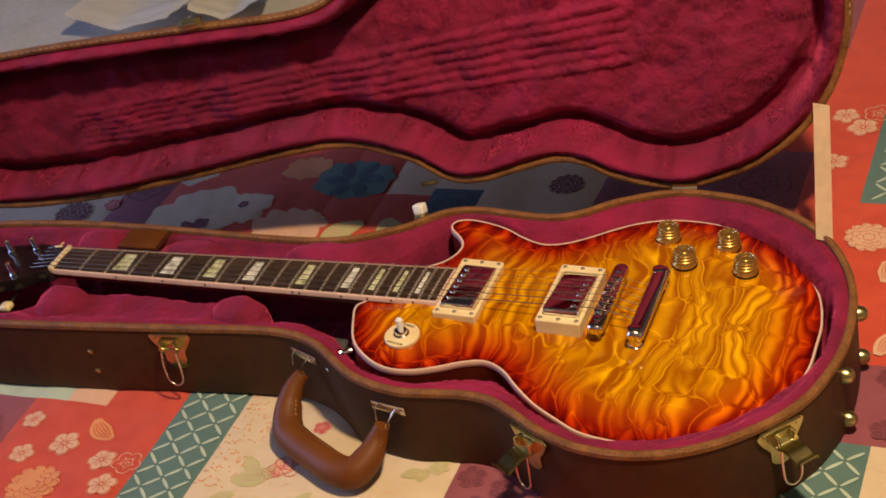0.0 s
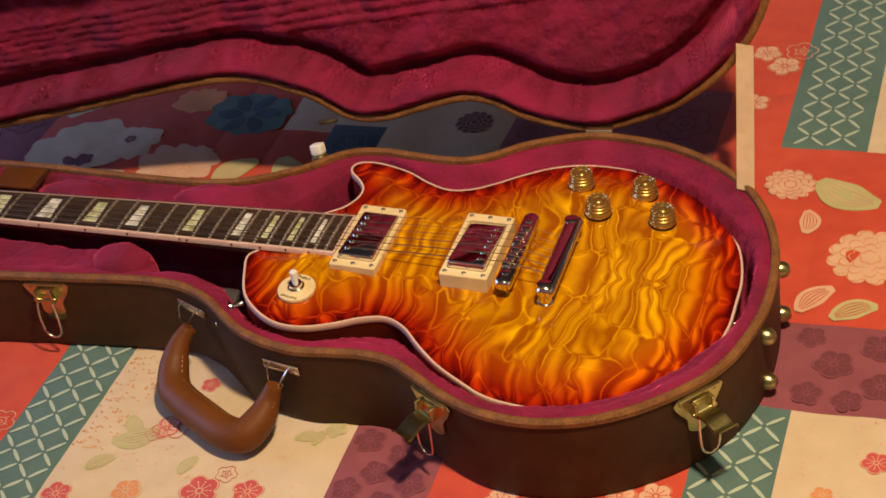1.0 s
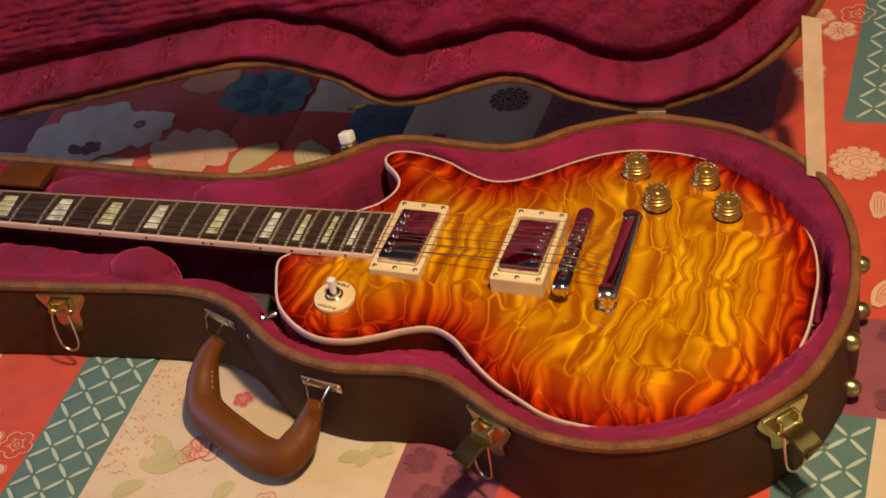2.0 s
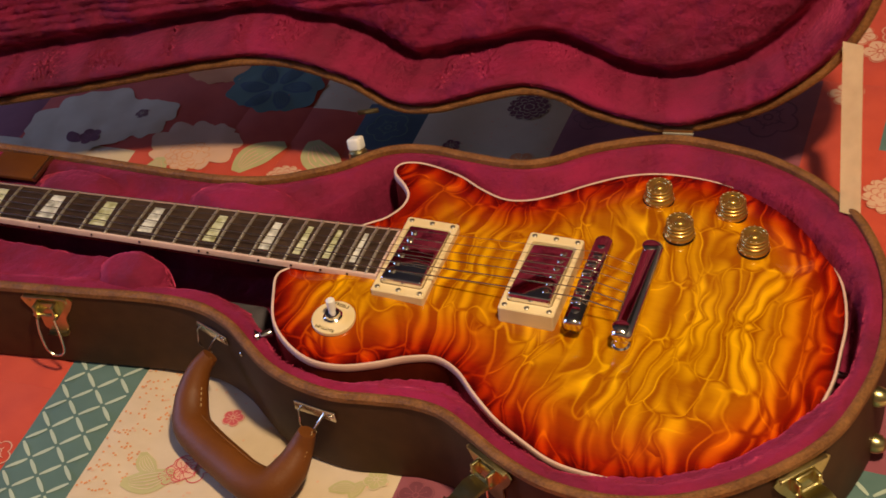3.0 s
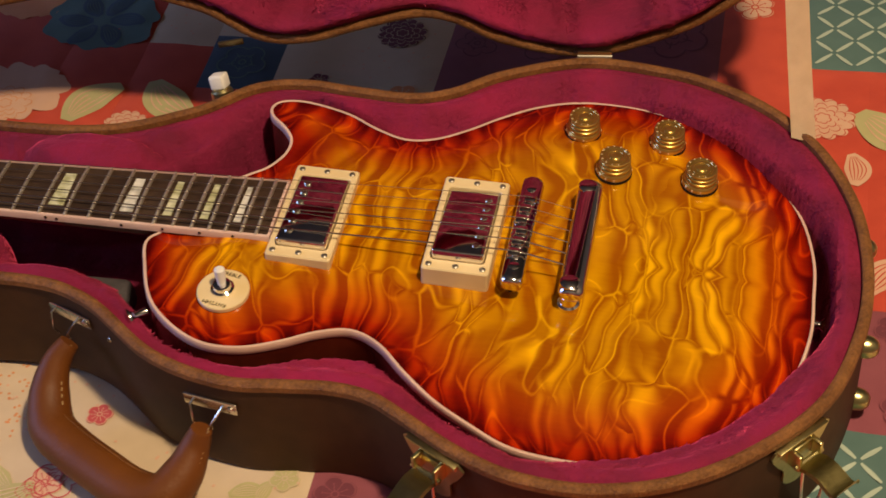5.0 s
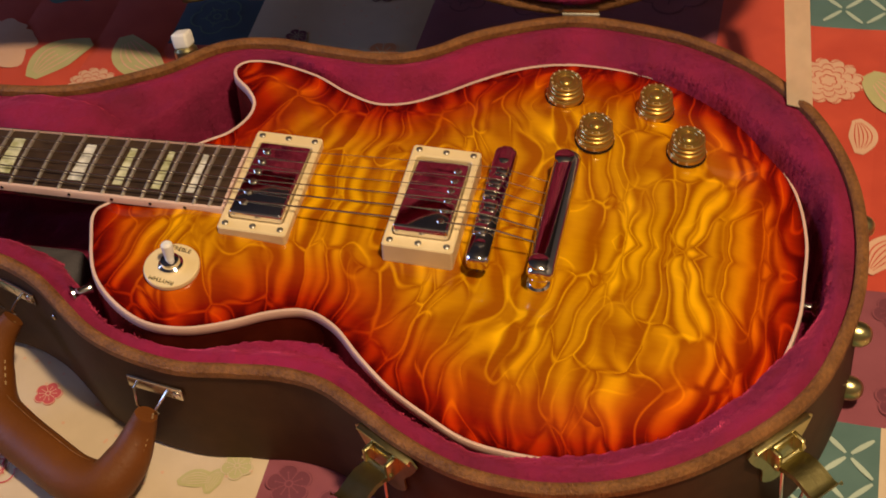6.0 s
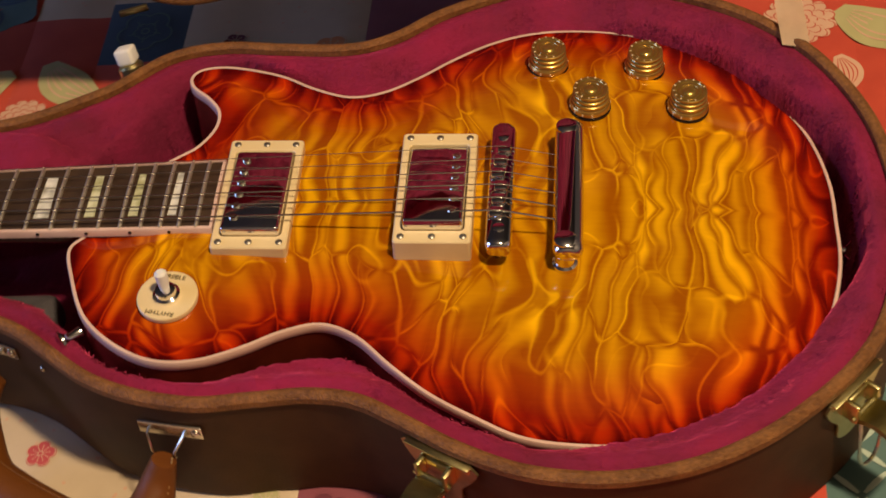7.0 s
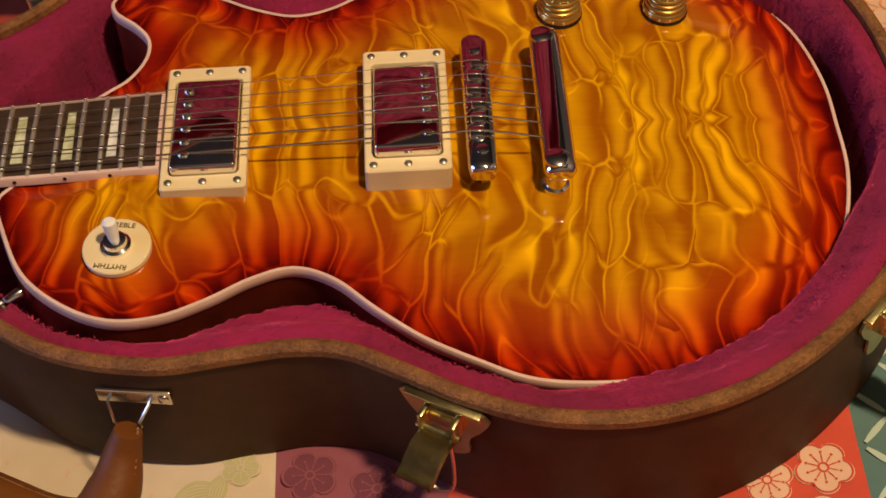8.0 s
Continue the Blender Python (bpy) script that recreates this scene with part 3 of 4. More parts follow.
CASE = spline([(-.228, .010), (-.215, .045), (-.14, .071), (-.026, .081), (.09, .080), (.279, .075), (.361, .103), (.405, .138), (.44, .146), (.478, .142), (.524, .139), (.555, .149), (.59, .1735), (.6473, .1941),
               (.7083, .1878), (.7464, .1744), (.7807, .1534), (.8084, .1249), (.8274, .0933), (.8409, .0578), (.8476, .0192), (.8486, -.0196), (.8438, -.0542), (.8323, -.0927), (.8154, -.1209), (.7914, -.1458),
               (.7655, -.1659), (.737, -.1802), (.7086, -.1877), (.6804, -.1896), (.6463, -.1844), (.6139, -.1705), (.5843, -.1528), (.5578, -.1386), (.5302, -.1341), (.4994, -.1363), (.4611, -.1382),
               (.41, -.123), (.351, -.082), (.294, -.069), (.179, -.078), (-.024, -.094), (-.14, -.094), (-.215, -.068), (-.228, -.03)], 8)
BODY = spline([(.386, -.022), (.398, .004), (.412, .028), (.427, .042), (.438, .052), (.446, .068), (.446, .083), (.438, .095), (.426, .106), (.4235, .116), (.431, .124), (.450, .126), (.481, .119), (.505, .107),
               (.528, .100), (.549, .105), (.570, .119), (.590, .136), (.614, .153), (.640, .164), (.668, .168), (.700, .166), (.735, .155), (.768, .134), (.795, .104), (.813, .072), (.822, .034),
               (.823, 0), (.822, -.034), (.813, -.072), (.796, -.104), (.768, -.133), (.735, -.153), (.700, -.163), (.668, -.164), (.643, -.160), (.620, -.149), (.594, -.134), (.571, -.115), (.551, -.096),
               (.531, -.088), (.510, -.094), (.489, -.106), (.465, -.116), (.440, -.117), (.416, -.106), (.395, -.086), (.382, -.057), (.3765, -.036)], 5)
# hollow for the guitar: round the body, along the neck and wide at the head
HOLLOW = spline([(-.21, .045), (-.05, .050), (-.004, .046), (.02, .030), (.10, .028), (.24, .029), (.30, .032), (.36, .056), (.40, .104), (.425, .129), (.455, .131), (.49, .120), (.525, .106), (.56, .117), (.60, .149), (.640, .161), (.668, .165),
                 (.70, .163), (.733, .151), (.766, .130), (.792, .101), (.812, .073), (.827, .045), (.832, .02), (.832, -.03), (.822, -.055), (.810, -.073), (.793, -.101), (.765, -.130), (.733, -.150), (.70, -.160), (.655, -.167), (.61, -.152), (.575, -.124),
                 (.551, -.106), (.531, -.100), (.50, -.107), (.465, -.122), (.44, -.122), (.41, -.110), (.375, -.076), (.345, -.056), (.29, -.052), (.272, -.036), (.255, -.027), (.16, -.025), (.03, -.026), (0, -.040), (-.04, -.072), (-.20, -.06)], 6)


def plush_base(P):
    into = depth_in(P, CASE)
    hol = depth_in(P, HOLLOW)
    z = RIM - .004 - .007 * smooth(.002, .026, into) + .004 * np.exp(-((into - .009) / .007) ** 2)
    # the bank along the neck lies lower than the one round the body
    neck = 1 - smooth(.27, .36, P[:, 0])
    z = z + .003 * neck * smooth(.006, .03, into)
    drop = smooth(-.003, .005, hol)
    z = z * (1 - drop) + .018 * drop
    lump = np.array([.003 * lumps(x * 26, y * 26) + .0018 * lumps(x * 70, y * 70, 2.) + .0009 * lumps(x * 190, y * 190, 4.) for x, y in P])
    return z + lump * np.clip(into / .012, .0, 1)


def lid_shell(S, z0, z1):
    """The lid's wall, drawn in towards its arched back."""
    rows = [(.001, 0.), (.007, 0.), (.0072, .03), (-.001, .28), (-.0075, .55), (-.0135, .80), (-.020, .93), (-.030, .99), (-.040, 1.)]
    return loops([at_height(outward(S, o), z1 + (z0 - z1) * k) for o, k in rows], cap_last=True)


def case_shell(S, z0, z1, crown):
    """The wall of one half with its closed face: crown is the soft rounding of the outer edge."""
    sgn = 1 if z1 > z0 else -1
    o = [at_height(outward(S, .001), z1), at_height(outward(S, .007), z1), at_height(outward(S, .0072), z0 + sgn * crown), at_height(outward(S, .0065), z0 + sgn * crown * .5),
         at_height(outward(S, .003), z0 + sgn * crown * .12), at_height(outward(S, -.004), z0)]
    return loops(o, cap_last=True)


def rim_trim(S, z, up):
    """A rolled leather edging with a flat lip."""
    prof = [(.0006, -.003), (.0008, .0012), (.0022, .0026), (.0045, .0030), (.0066, .0024), (.0082, .0006), (.0084, -.0035), (.0070, -.0042)]
    return loops([at_height(outward(S, o), z + up * h) for o, h in prof])


case = empty("guitar_case", label="open brown hard guitar case with crimson plush lining on the bedspread", category="guitar case")
part("base_shell", case_shell(CASE, -.004, RIM - .001, .008), TOLEX, case, "dark brown textured case wall")
part("base_trim", rim_trim(CASE, RIM, 1), TRIM, case, "tan stitched leather edging")
v, f = field(-.24, .88, -.21, .21, .003, plush_base, lambda P: depth_in(P, outward(CASE, .0055)) > 0)
BASE_SHEET = (v, f)
sheet("base_lining", v, f, PLUSH, case, "crimson plush lining moulded round the guitar")


def pad(x, y, z, sx, sy, sz, seed):
    bm = bmesh.new()
    bmesh.ops.create_icosphere(bm, subdivisions=4, radius=1)
    for w in bm.verts:
        c = w.co
        k = 1 + .10 * lumps(c.x * 2, c.y * 2, c.z * 2 + seed) + .05 * lumps(c.x * 7, c.y * 7, c.z * 7 + seed)
        b = Vector([math.copysign(abs(q) ** .75, q) for q in c]) * k
        w.co = (x + sx * b.x, y + sy * b.y, z + sz * b.z)
    return part("plush_pad", bm, PLUSH, case, "rounded crimson plush neck support")


pad(.243, -.046, .064, .030, .022, .031, 1)
pad(.022, -.050, .060, .030, .026, .033, 5)
pad(.012, .054, .066, .032, .022, .028, 9)
pad(.30, .056, .062, .055, .022, .030, 13)
pad(.135, .052, .064, .046, .020, .024, 17)
# grey cloth in the pocket beside the heel, brown lid of the small compartment behind the neck
part("pocket_cloth", box(.285, .352, -.056, -.020, .014, .040, .008, 3), LINING, case, "dark grey cloth in the neck pocket")
part("compartment_lid", box(.040, .092, .046, .0795, .082, .0865, .0015), LEATHER, case, "tan leather lid of the accessory compartment")
part("lid_edge", box(.0905, .0935, .046, .0795, .0825, .0875, .0008), BRASS, case, "brass edge of the compartment lid")

# lid: built closed, then swung up on its slanting hinge line
HINGE, TURN_LID, OPEN = Vector((.644, .2082, .0734)), 8.3, 97.8
SWING = pose(*HINGE, 0, 0, TURN_LID) @ pose(0, 0, 0, -OPEN) @ pose(0, 0, 0, 0, 0, -8.05) @ Matrix.Translation(-HINGE - Vector((0, 0, .003)))
lid = part("lid_shell", lid_shell(CASE, .080 + .072, .081), TOLEX, case, "dark brown case lid standing open", m=SWING)
part("lid_trim", rim_trim(CASE, .080, -1), TRIM, lid, "tan stitched leather edging")


def plush_lid(P):
    into = depth_in(P, CASE)
    z = .084 - .013 * np.exp(-((into - .0085) / .0065) ** 2) + .048 * smooth(.0135, .021, into) - .020 * smooth(.024, .043, into)
    # quilted ribs along the neck
    x, y = P[:, 0], P[:, 1]
    y = (y - .012 - .03 * x) / (.62 + .75 * np.clip(x, 0, .62))
    along = smooth(-.03, -.015, x) * (1 - smooth(.62, .635, x)) * (1 - smooth(.032, .035, np.abs(y)))
    z = z - along * .0036 * np.abs(np.sin(y * math.pi / .0115)) ** .6
    lump = np.array([.007 * lumps(a * 19, b * 19, 11.) + .0026 * lumps(a * 60, b * 60, 12.) + .0009 * lumps(a * 190, b * 190, 14.) for a, b in P])
    return z + lump * np.clip(into / .012, .0, 1)


v, f = field(-.24, .88, -.21, .21, .0028, plush_lid, lambda P: depth_in(P, outward(CASE, .0055)) > 0)
LID_SHEET = (v, f)
sheet("lid_lining", v, f, PLUSH, lid, "crimson plush lid lining with quilted ribs")

# stitches on the edging of the lid
st = bmesh.new()
S = outward(CASE, .006)
cum = np.r_[0, np.cumsum(np.hypot(*(np.roll(S, -1, 0) - S).T))]
SS = np.vstack([S, S[:1]])
for k in range(int(cum[-1] / .008)):
    if np.interp(k * .008, cum, SS[:, 1]) > .05:
        continue
    a = [np.array([np.interp(k * .008 + o, cum, SS[:, 0]), np.interp(k * .008 + o, cum, SS[:, 1])]) for o in (0, .0045)]
    d = (a[1] - a[0]) / np.hypot(*(a[1] - a[0]))
    nrm = np.array([-d[1], d[0]]) * .0006
    st.faces.new([st.verts.new((*p, .0757)) for p in (a[0] - nrm, a[1] - nrm, a[1] + nrm, a[0] + nrm)])
part("stitching", st, THREAD, lid, "tan stitching along the edging", smooth=False)


def face_at(x, near=True, z=0., out=.0072):
    """The pose of a fitting on the case wall at x: its y axis points out of the wall."""
    S = outward(CASE, out)
    N = outward(S, 1.) - S
    side = [i for i in range(len(S)) if (N[i, 1] < 0) == near]
    i = min(side, key=lambda k: abs(S[k, 0] - x) + (abs(S[k, 1]) < .05) * .0)
    return Matrix.Translation((S[i, 0], S[i, 1], z)) @ pose(0, 0, 0, 0, 0, math.degrees(math.atan2(N[i, 1], N[i, 0])) - 90)


def latch(m, swung):
    """A drawbolt latch: back plate, hinge block, thrown lever and a wire bail."""
    e = empty("latch", m)
    e.parent = case
    bm = bmesh.new()
    out = spline([(-.021, .0), (.021, .0), (.020, -.012), (.012, -.024), (.011, -.036), (0, -.042), (-.011, -.036), (-.012, -.024), (-.020, -.012)], 3)
    ring = [bm.verts.new((x, .0002, z)) for x, z in out]
    bmesh.ops.extrude_face_region(bm, geom=[bm.faces.new(ring)])
    for w in bm.verts[len(ring):]:
        w.co.y += .0014
    part("back_plate", bm, BRASS, e)
    part("top_flange", box(-.020, .020, -.0004, .0045, -.001, .0010, .0005), BRASS, e)
    part("hinge_block", join(box(-.010, -.007, .001, .011, -.018, -.004, .001), box(.007, .010, .001, .011, -.018, -.004, .001), box(-.008, .008, .001, .0045, -.016, -.005, .001)), BRASS, e)
    part("pivot", tube([(-.0115, .009, -.014), (.0115, .009, -.014)], .0016), BRASS, e)
    lever = bmesh.new()
    prof = [(.006, -.0165), (.011, -.0155), (.017, -.0160), (.022, -.0185), (.0265, -.0218), (.0300, -.0240), (.0325, -.0242), (.0345, -.0226), (.0352, -.0205)]
    g = [[lever.verts.new((x, y, z)) for x in (-.0098, -.0088, .0088, .0098)] for y, z in prof]
    for row in g:
        for q in (row[0], row[3]):
            q.co.z -= .0022
    for a, b in zip(g, g[1:]):
        for k in range(3):
            lever.faces.new((a[k], a[k + 1], b[k + 1], b[k]))
    bmesh.ops.solidify(lever, geom=lever.faces[:], thickness=.0012)
    part("lever", moved(lever, pose(0, 0, 0, swung)), BRASS, e)
    bail = [(-.008, .012, -.016), (-.0095, .014, -.032), (-.008, .015, -.050), (0, .0155, -.056), (.008, .015, -.050), (.0095, .014, -.032), (.008, .012, -.016)]
    part("bail", tube(spline(bail, 4, False), .0011, 6), STEEL, e, "nickel wire bail")
    for x in (-.017, .017):
        part("rivet", turned([(.0024, 0), (.0024, .0008), (.0012, .0018)], 10, axis=pose(x, .001, -.004, -90)), BRASS, e)
    return e


latch(face_at(.603, z=.079), 9)
latch(face_at(.816, z=.079), 15)
latch(face_at(.185, z=.079), -50)


def handle():
    """A moulded leather grip on two wire loops, flopped down on to the bedspread."""
    h = empty("handle")
    h.parent = case
    tagged(h, "stitched tan leather carrying handle lying on the bedspread")
    pts = [(.334, -.097, .052), (.326, -.107, .042), (.323, -.122, .027), (.330, -.142, .0165), (.348, -.156, .015), (.376, -.172, .015), (.403, -.186, .016), (.423, -.188, .018), (.435, -.174, .027), (.441, -.161, .039), (.446, -.156, .051)]
    path = spline(pts, 5, False)
    n = len(path)
    rad = [.0070 + .0042 * min(1., 5. * min(i, n - 1 - i) / (n - 1)) + .0046 * min(1., 1.25 * math.sin(math.pi * i / (n - 1))) ** 2 for i in range(n)]
    part("grip", tube(path, rad, 20), LEATHER, h)
    seam = [Vector(p) + Vector((.3 * r, .5 * r, r * .78)) for p, r in zip(path, rad)]
    part("seam", tube(seam[4:-4], .0007, 6), TRIM, h)
    for ends in (range(2, 13), range(n - 13, n - 2)):
        for i in ends:
            p, q = Vector(path[i]), Vector(path[i + 1])
            off = Vector((rad[i] * .80, 0, rad[i] * .62))
            part("stitch", tube([p.lerp(q, .2) + off, p.lerp(q, .7) + off], .0006, 5), THREAD, h)
    for x in (.338, .452):
        m = face_at(x, z=.064)
        e = part("bracket", box(-.016, .022, 0, .0022, -.0050, .0050, .0010), STEEL, h, "worn nickel handle bracket", m=m)
        for s in (-.006, .015):
            part("staple", tube([(s - .001, .001, .003), (s, .006, .001), (s * .6 + .004, .010, -.010), (s * .5 + .004, .008, -.016)], .0009, 6), STEEL, e)
        part("rivet", turned([(.003, 0), (.003, .001), (.0015, .002)], 10, axis=pose(-.012, .002, 0, -90)), STEEL, e)

    part("rivet", turned([(.0022, 0), (.0022, .001), (.0012, .0018)], 10, axis=pose(0, 0, 0, -90)), STEEL, h, m=face_at(.366, z=.066))


handle()


def stud(x, z):
    part("stud", turned([(.0078, 0), (.0078, .0015), (.0072, .005), (.0052, .0082), (.0025, .0098)], 20, axis=pose(0, 0, 0, -90)), BRASS, case, "domed metal foot stud", m=x @ Matrix.Translation((0, 0, z)))


def end_face(y):
    S = outward(CASE, .007)
    N = outward(S, 1.) - S
    i = min((k for k in range(len(S)) if N[k, 0] > .5), key=lambda k: abs(S[k, 1] - y))
    return Matrix.Translation((S[i, 0], S[i, 1], 0)) @ pose(0, 0, 0, 0, 0, math.degrees(math.atan2(N[i, 1], N[i, 0])) - 90)


for y in (.045, -.041):
    for z in (.063, .012):
        stud(end_face(y), z)
for z in (.052, .026):
    part("stud", turned([(.003, 0), (.003, .001), (.0015, .0022)], 12, axis=pose(0, 0, 0, -90)), BRASS, case, m=face_at(.075, z=z))


def case_hinge(x, y, z, turn):
    e = empty("hinge", pose(x, y, z, 0, 0, turn))
    e.parent = case
    part("knuckle", tube([(-.013, 0, 0), (.013, 0, 0)], .0026, 10), STEEL, e, "bright hinge pin")
    part("leaf", box(-.0125, .0125, -.001, .0008, -.006, 0, .0004), BRASS, e)
    part("leaf", box(-.0125, .0125, -.001, .0008, 0, .005, .0004), BRASS, e)


case_hinge(.6515, .2035, .0865, 5)
part("hinge_leaf", box(.370, .390, .141, .1458, .0768, .0795, .001), BRASS, lid, "brass hinge leaf on the lid edge")
part("lid_catch", join(box(.165, .191, -.0945, -.083, .0745, .080, .0012), tube([(.170, -.090, .073), (.186, -.090, .073)], .003, 10)), BRASS, lid, "brass latch keeper on the lid edge")
knob_base = part("catch_base", turned([(.0085, -.012), (.0085, -.002), (.0068, 0)], 16), BRASS, case, "brass catch behind the case", m=pose(.374, .143, .081, -18, -12))
part("catch_knob", box(-.0062, .0062, -.0062, .0062, 0, .0115, .0022, 3), PAPER, knob_base, "bright white knob")

# stay strap between base and lid
bm = bmesh.new()
a, b = Vector((.808, .1265, .085)), Vector((.7909, .236, .1716))
mid = [a.lerp(b, t) + Vector((0, 0, -.004 * math.sin(math.pi * t))) for t in np.linspace(0, 1, 9)]
wide = Vector((.0085, -.002, .0))
g = [[bm.verts.new(p + s * wide) for s in (-1, 1)] for p in mid]
for p, q in zip(g, g[1:]):
    bm.faces.new((p[0], p[1], q[1], q[0]))
bmesh.ops.solidify(bm, geom=bm.faces[:], thickness=.0014)
part("stay_strap", bm, STRAP, case, "cream webbing stay strap", smooth=False)


def pile(name, verts, faces, count, seed, parent, length):
    """Short soft fibres standing on a plush sheet, leaning in swirls."""
    g = np.random.default_rng(seed)
    V = np.array(verts)
    F = np.array(faces)
    nrm = np.cross(V[F[:, 2]] - V[F[:, 0]], V[F[:, 3]] - V[F[:, 1]])
    area = np.linalg.norm(nrm, axis=1)
    nrm /= area[:, None]
    pick = g.choice(len(F), count, p=area / area.sum())
    u = g.random((count, 2))
    a, b, c = V[F[pick, 0]], V[F[pick, 1]], V[F[pick, 3]]
    root = a + u[:, :1] * (b - a) + u[:, 1:] * (c - a)
    out = nrm[pick] * parent[1]
    sw = 3 * np.sin(root[:, 0] * 47 + 2 * np.sin(root[:, 1] * 61)) + 3 * np.cos(root[:, 1] * 53 + root[:, 0] * 29)
    lean = np.stack([np.cos(sw), np.sin(sw), np.zeros(count)], 1) * .8 + g.normal(size=(count, 3)) * .12
    up = out * .36 + lean
    up /= np.linalg.norm(up, axis=1)[:, None]
    side = np.cross(up, out + g.normal(size=(count, 3)) * .2)
    side /= np.linalg.norm(side, axis=1)[:, None]
    L = length * g.uniform(.6, 1.15, count)[:, None]
    tip = root + up * L
    back = (np.cross(2 * side, up) * out).sum(1) < 0
    side[back] *= -1
    P = np.stack([root - side * .0003, root + side * .0003, tip], 1).reshape(-1, 3)
    soft = out + lean * .16
    soft /= np.linalg.norm(soft, axis=1)[:, None]
    me = bpy.data.meshes.new(name)
    me.vertices.add(3 * count), me.loops.add(3 * count), me.polygons.add(count)
    me.vertices.foreach_set("co", P.astype(np.float32).ravel())
    me.loops.foreach_set("vertex_index", np.arange(3 * count, dtype=np.int32))
    me.polygons.foreach_set("loop_start", np.arange(0, 3 * count, 3, dtype=np.int32))
    me.update()
    me.normals_split_custom_set_from_vertices(np.repeat(soft, 3, 0).tolist())
    me.materials.append(PLUSH)
    ob = new(name, me)
    ob.parent = parent[0]
    tagged(ob, "short crimson plush pile", kind="stuff")


pile("plush_nap", BASE_SHEET[0], BASE_SHEET[1], 300000, 3, (case, 1.), .0013)
pile("plush_nap", LID_SHEET[0], LID_SHEET[1], 300000, 5, (lid, -1.), .0028)

# ---- the guitar, in its own frame: x along the strings from the nut, top edge of the body at TOP ----
TOP, CROWN = .1045, .0085
guitar = empty("electric_guitar", SETTLE, label="cherry sunburst electric guitar with quilted maple top lying in its case", category="guitar")


def arch(d):
    """Height of the carved top over its edge, d metres in from it."""
    return CROWN * smooth(.004, .062, d) - .0006 * smooth(0, .006, d)


def body_top():
    step = .0045
    xs, ys = np.arange(.37, .83, step), np.arange(-.175, .18, step)
    G = np.array([(x + .5 * step * (j % 2), y) for x in xs for j, y in enumerate(ys)])
    G = G[depth_in(G, BODY) > .0028]
    from mathutils import geometry
    pts = [Vector(p) for p in np.vstack([BODY, G])]
    n = len(BODY)
    V, E, F, *_ = geometry.delaunay_2d_cdt(pts, [(i, (i + 1) % n) for i in range(n)], [], 1, 1e-6)
    P = np.array([(p.x, p.y) for p in V])
    d = np.maximum(depth_in(P, BODY), 0)
    me = bpy.data.meshes.new("maple_top")
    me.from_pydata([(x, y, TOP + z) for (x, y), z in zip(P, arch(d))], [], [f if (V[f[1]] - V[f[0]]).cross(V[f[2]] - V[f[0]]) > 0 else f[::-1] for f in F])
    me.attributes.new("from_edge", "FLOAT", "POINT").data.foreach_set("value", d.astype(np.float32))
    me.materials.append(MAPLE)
    me.shade_smooth()
    ob = new("maple_top", me)
    ob.parent = guitar
    tagged(ob, "glossy sunburst quilted maple top, amber centre and cherry red edge")


body_top()
part("body_side", loops([at_height(BODY, TOP - .0066), at_height(outward(BODY, .0002), TOP - .046), at_height(outward(BODY, -.005), TOP - .051)], cap_last=True), DARKWOOD, guitar, "glossy dark cherry mahogany side")
part("binding", loops([at_height(outward(BODY, o), TOP + z) for o, z in ((-.0016, .0002), (-.0012, .0006), (.0002, .0004), (.0007, -.0006), (.0007, -.0056), (.0, -.0066))]), BINDING, guitar, "cream body binding")

SLOPE = .0787


def board(x):
    return .1175 - (.457 - x) * SLOPE


def half(x):
    return .0212 + .0070 * x / .457


def fret(n):
    return .628 * (1 - 2 ** (-n / 12))


def taper(x0, x1, w0, w1, low, high, crown=.0012, n=20):
    """A tapered slab along the neck with a slightly rounded face, low and high from the playing face."""
    bm = bmesh.new()
    rows = []
    for i in range(n + 1):
        x = x0 + (x1 - x0) * i / n
        w = w0 + (w1 - w0) * i / n
        row = [bm.verts.new((x, -w, board(x) + low))]
        for k in range(9):
            s = -1 + k / 4
            row.append(bm.verts.new((x, s * w, board(x) + high + crown * (1 - s * s) - crown)))
        row.append(bm.verts.new((x, w, board(x) + low)))
        rows.append(row)
    for a, b in zip(rows, rows[1:]):
        for k in range(len(a)):
            bm.faces.new((a[k], a[(k + 1) % len(a)], b[(k + 1) % len(a)], b[k]))
    bm.faces.new(rows[0]), bm.faces.new(rows[-1][::-1])
    return bm


END = .4595
part("fretboard", taper(.001, END, half(0) - .0016, half(END) - .0016, -.0058, 0), ROSEWOOD, guitar, "dark rosewood fretboard")


def edge_strip(s):
    bm = bmesh.new()
    rows = []
    for i in range(21):
        x = .001 + (END + .0018 - .001) * i / 20
        w = half(x)
        rows.append([bm.verts.new((x, s * y, board(x) + z)) for y, z in ((w - .0016, -.0062), (w - .0016, -.0002), (w - .0004, -.0006), (w, -.0012), (w, -.0062))])
    for a, b in zip(rows, rows[1:]):
        for k in range(5):
            bm.faces.new((a[k], a[(k + 1) % 5], b[(k + 1) % 5], b[k]))
    bm.faces.new(rows[0]), bm.faces.new(rows[-1][::-1])
    return bm


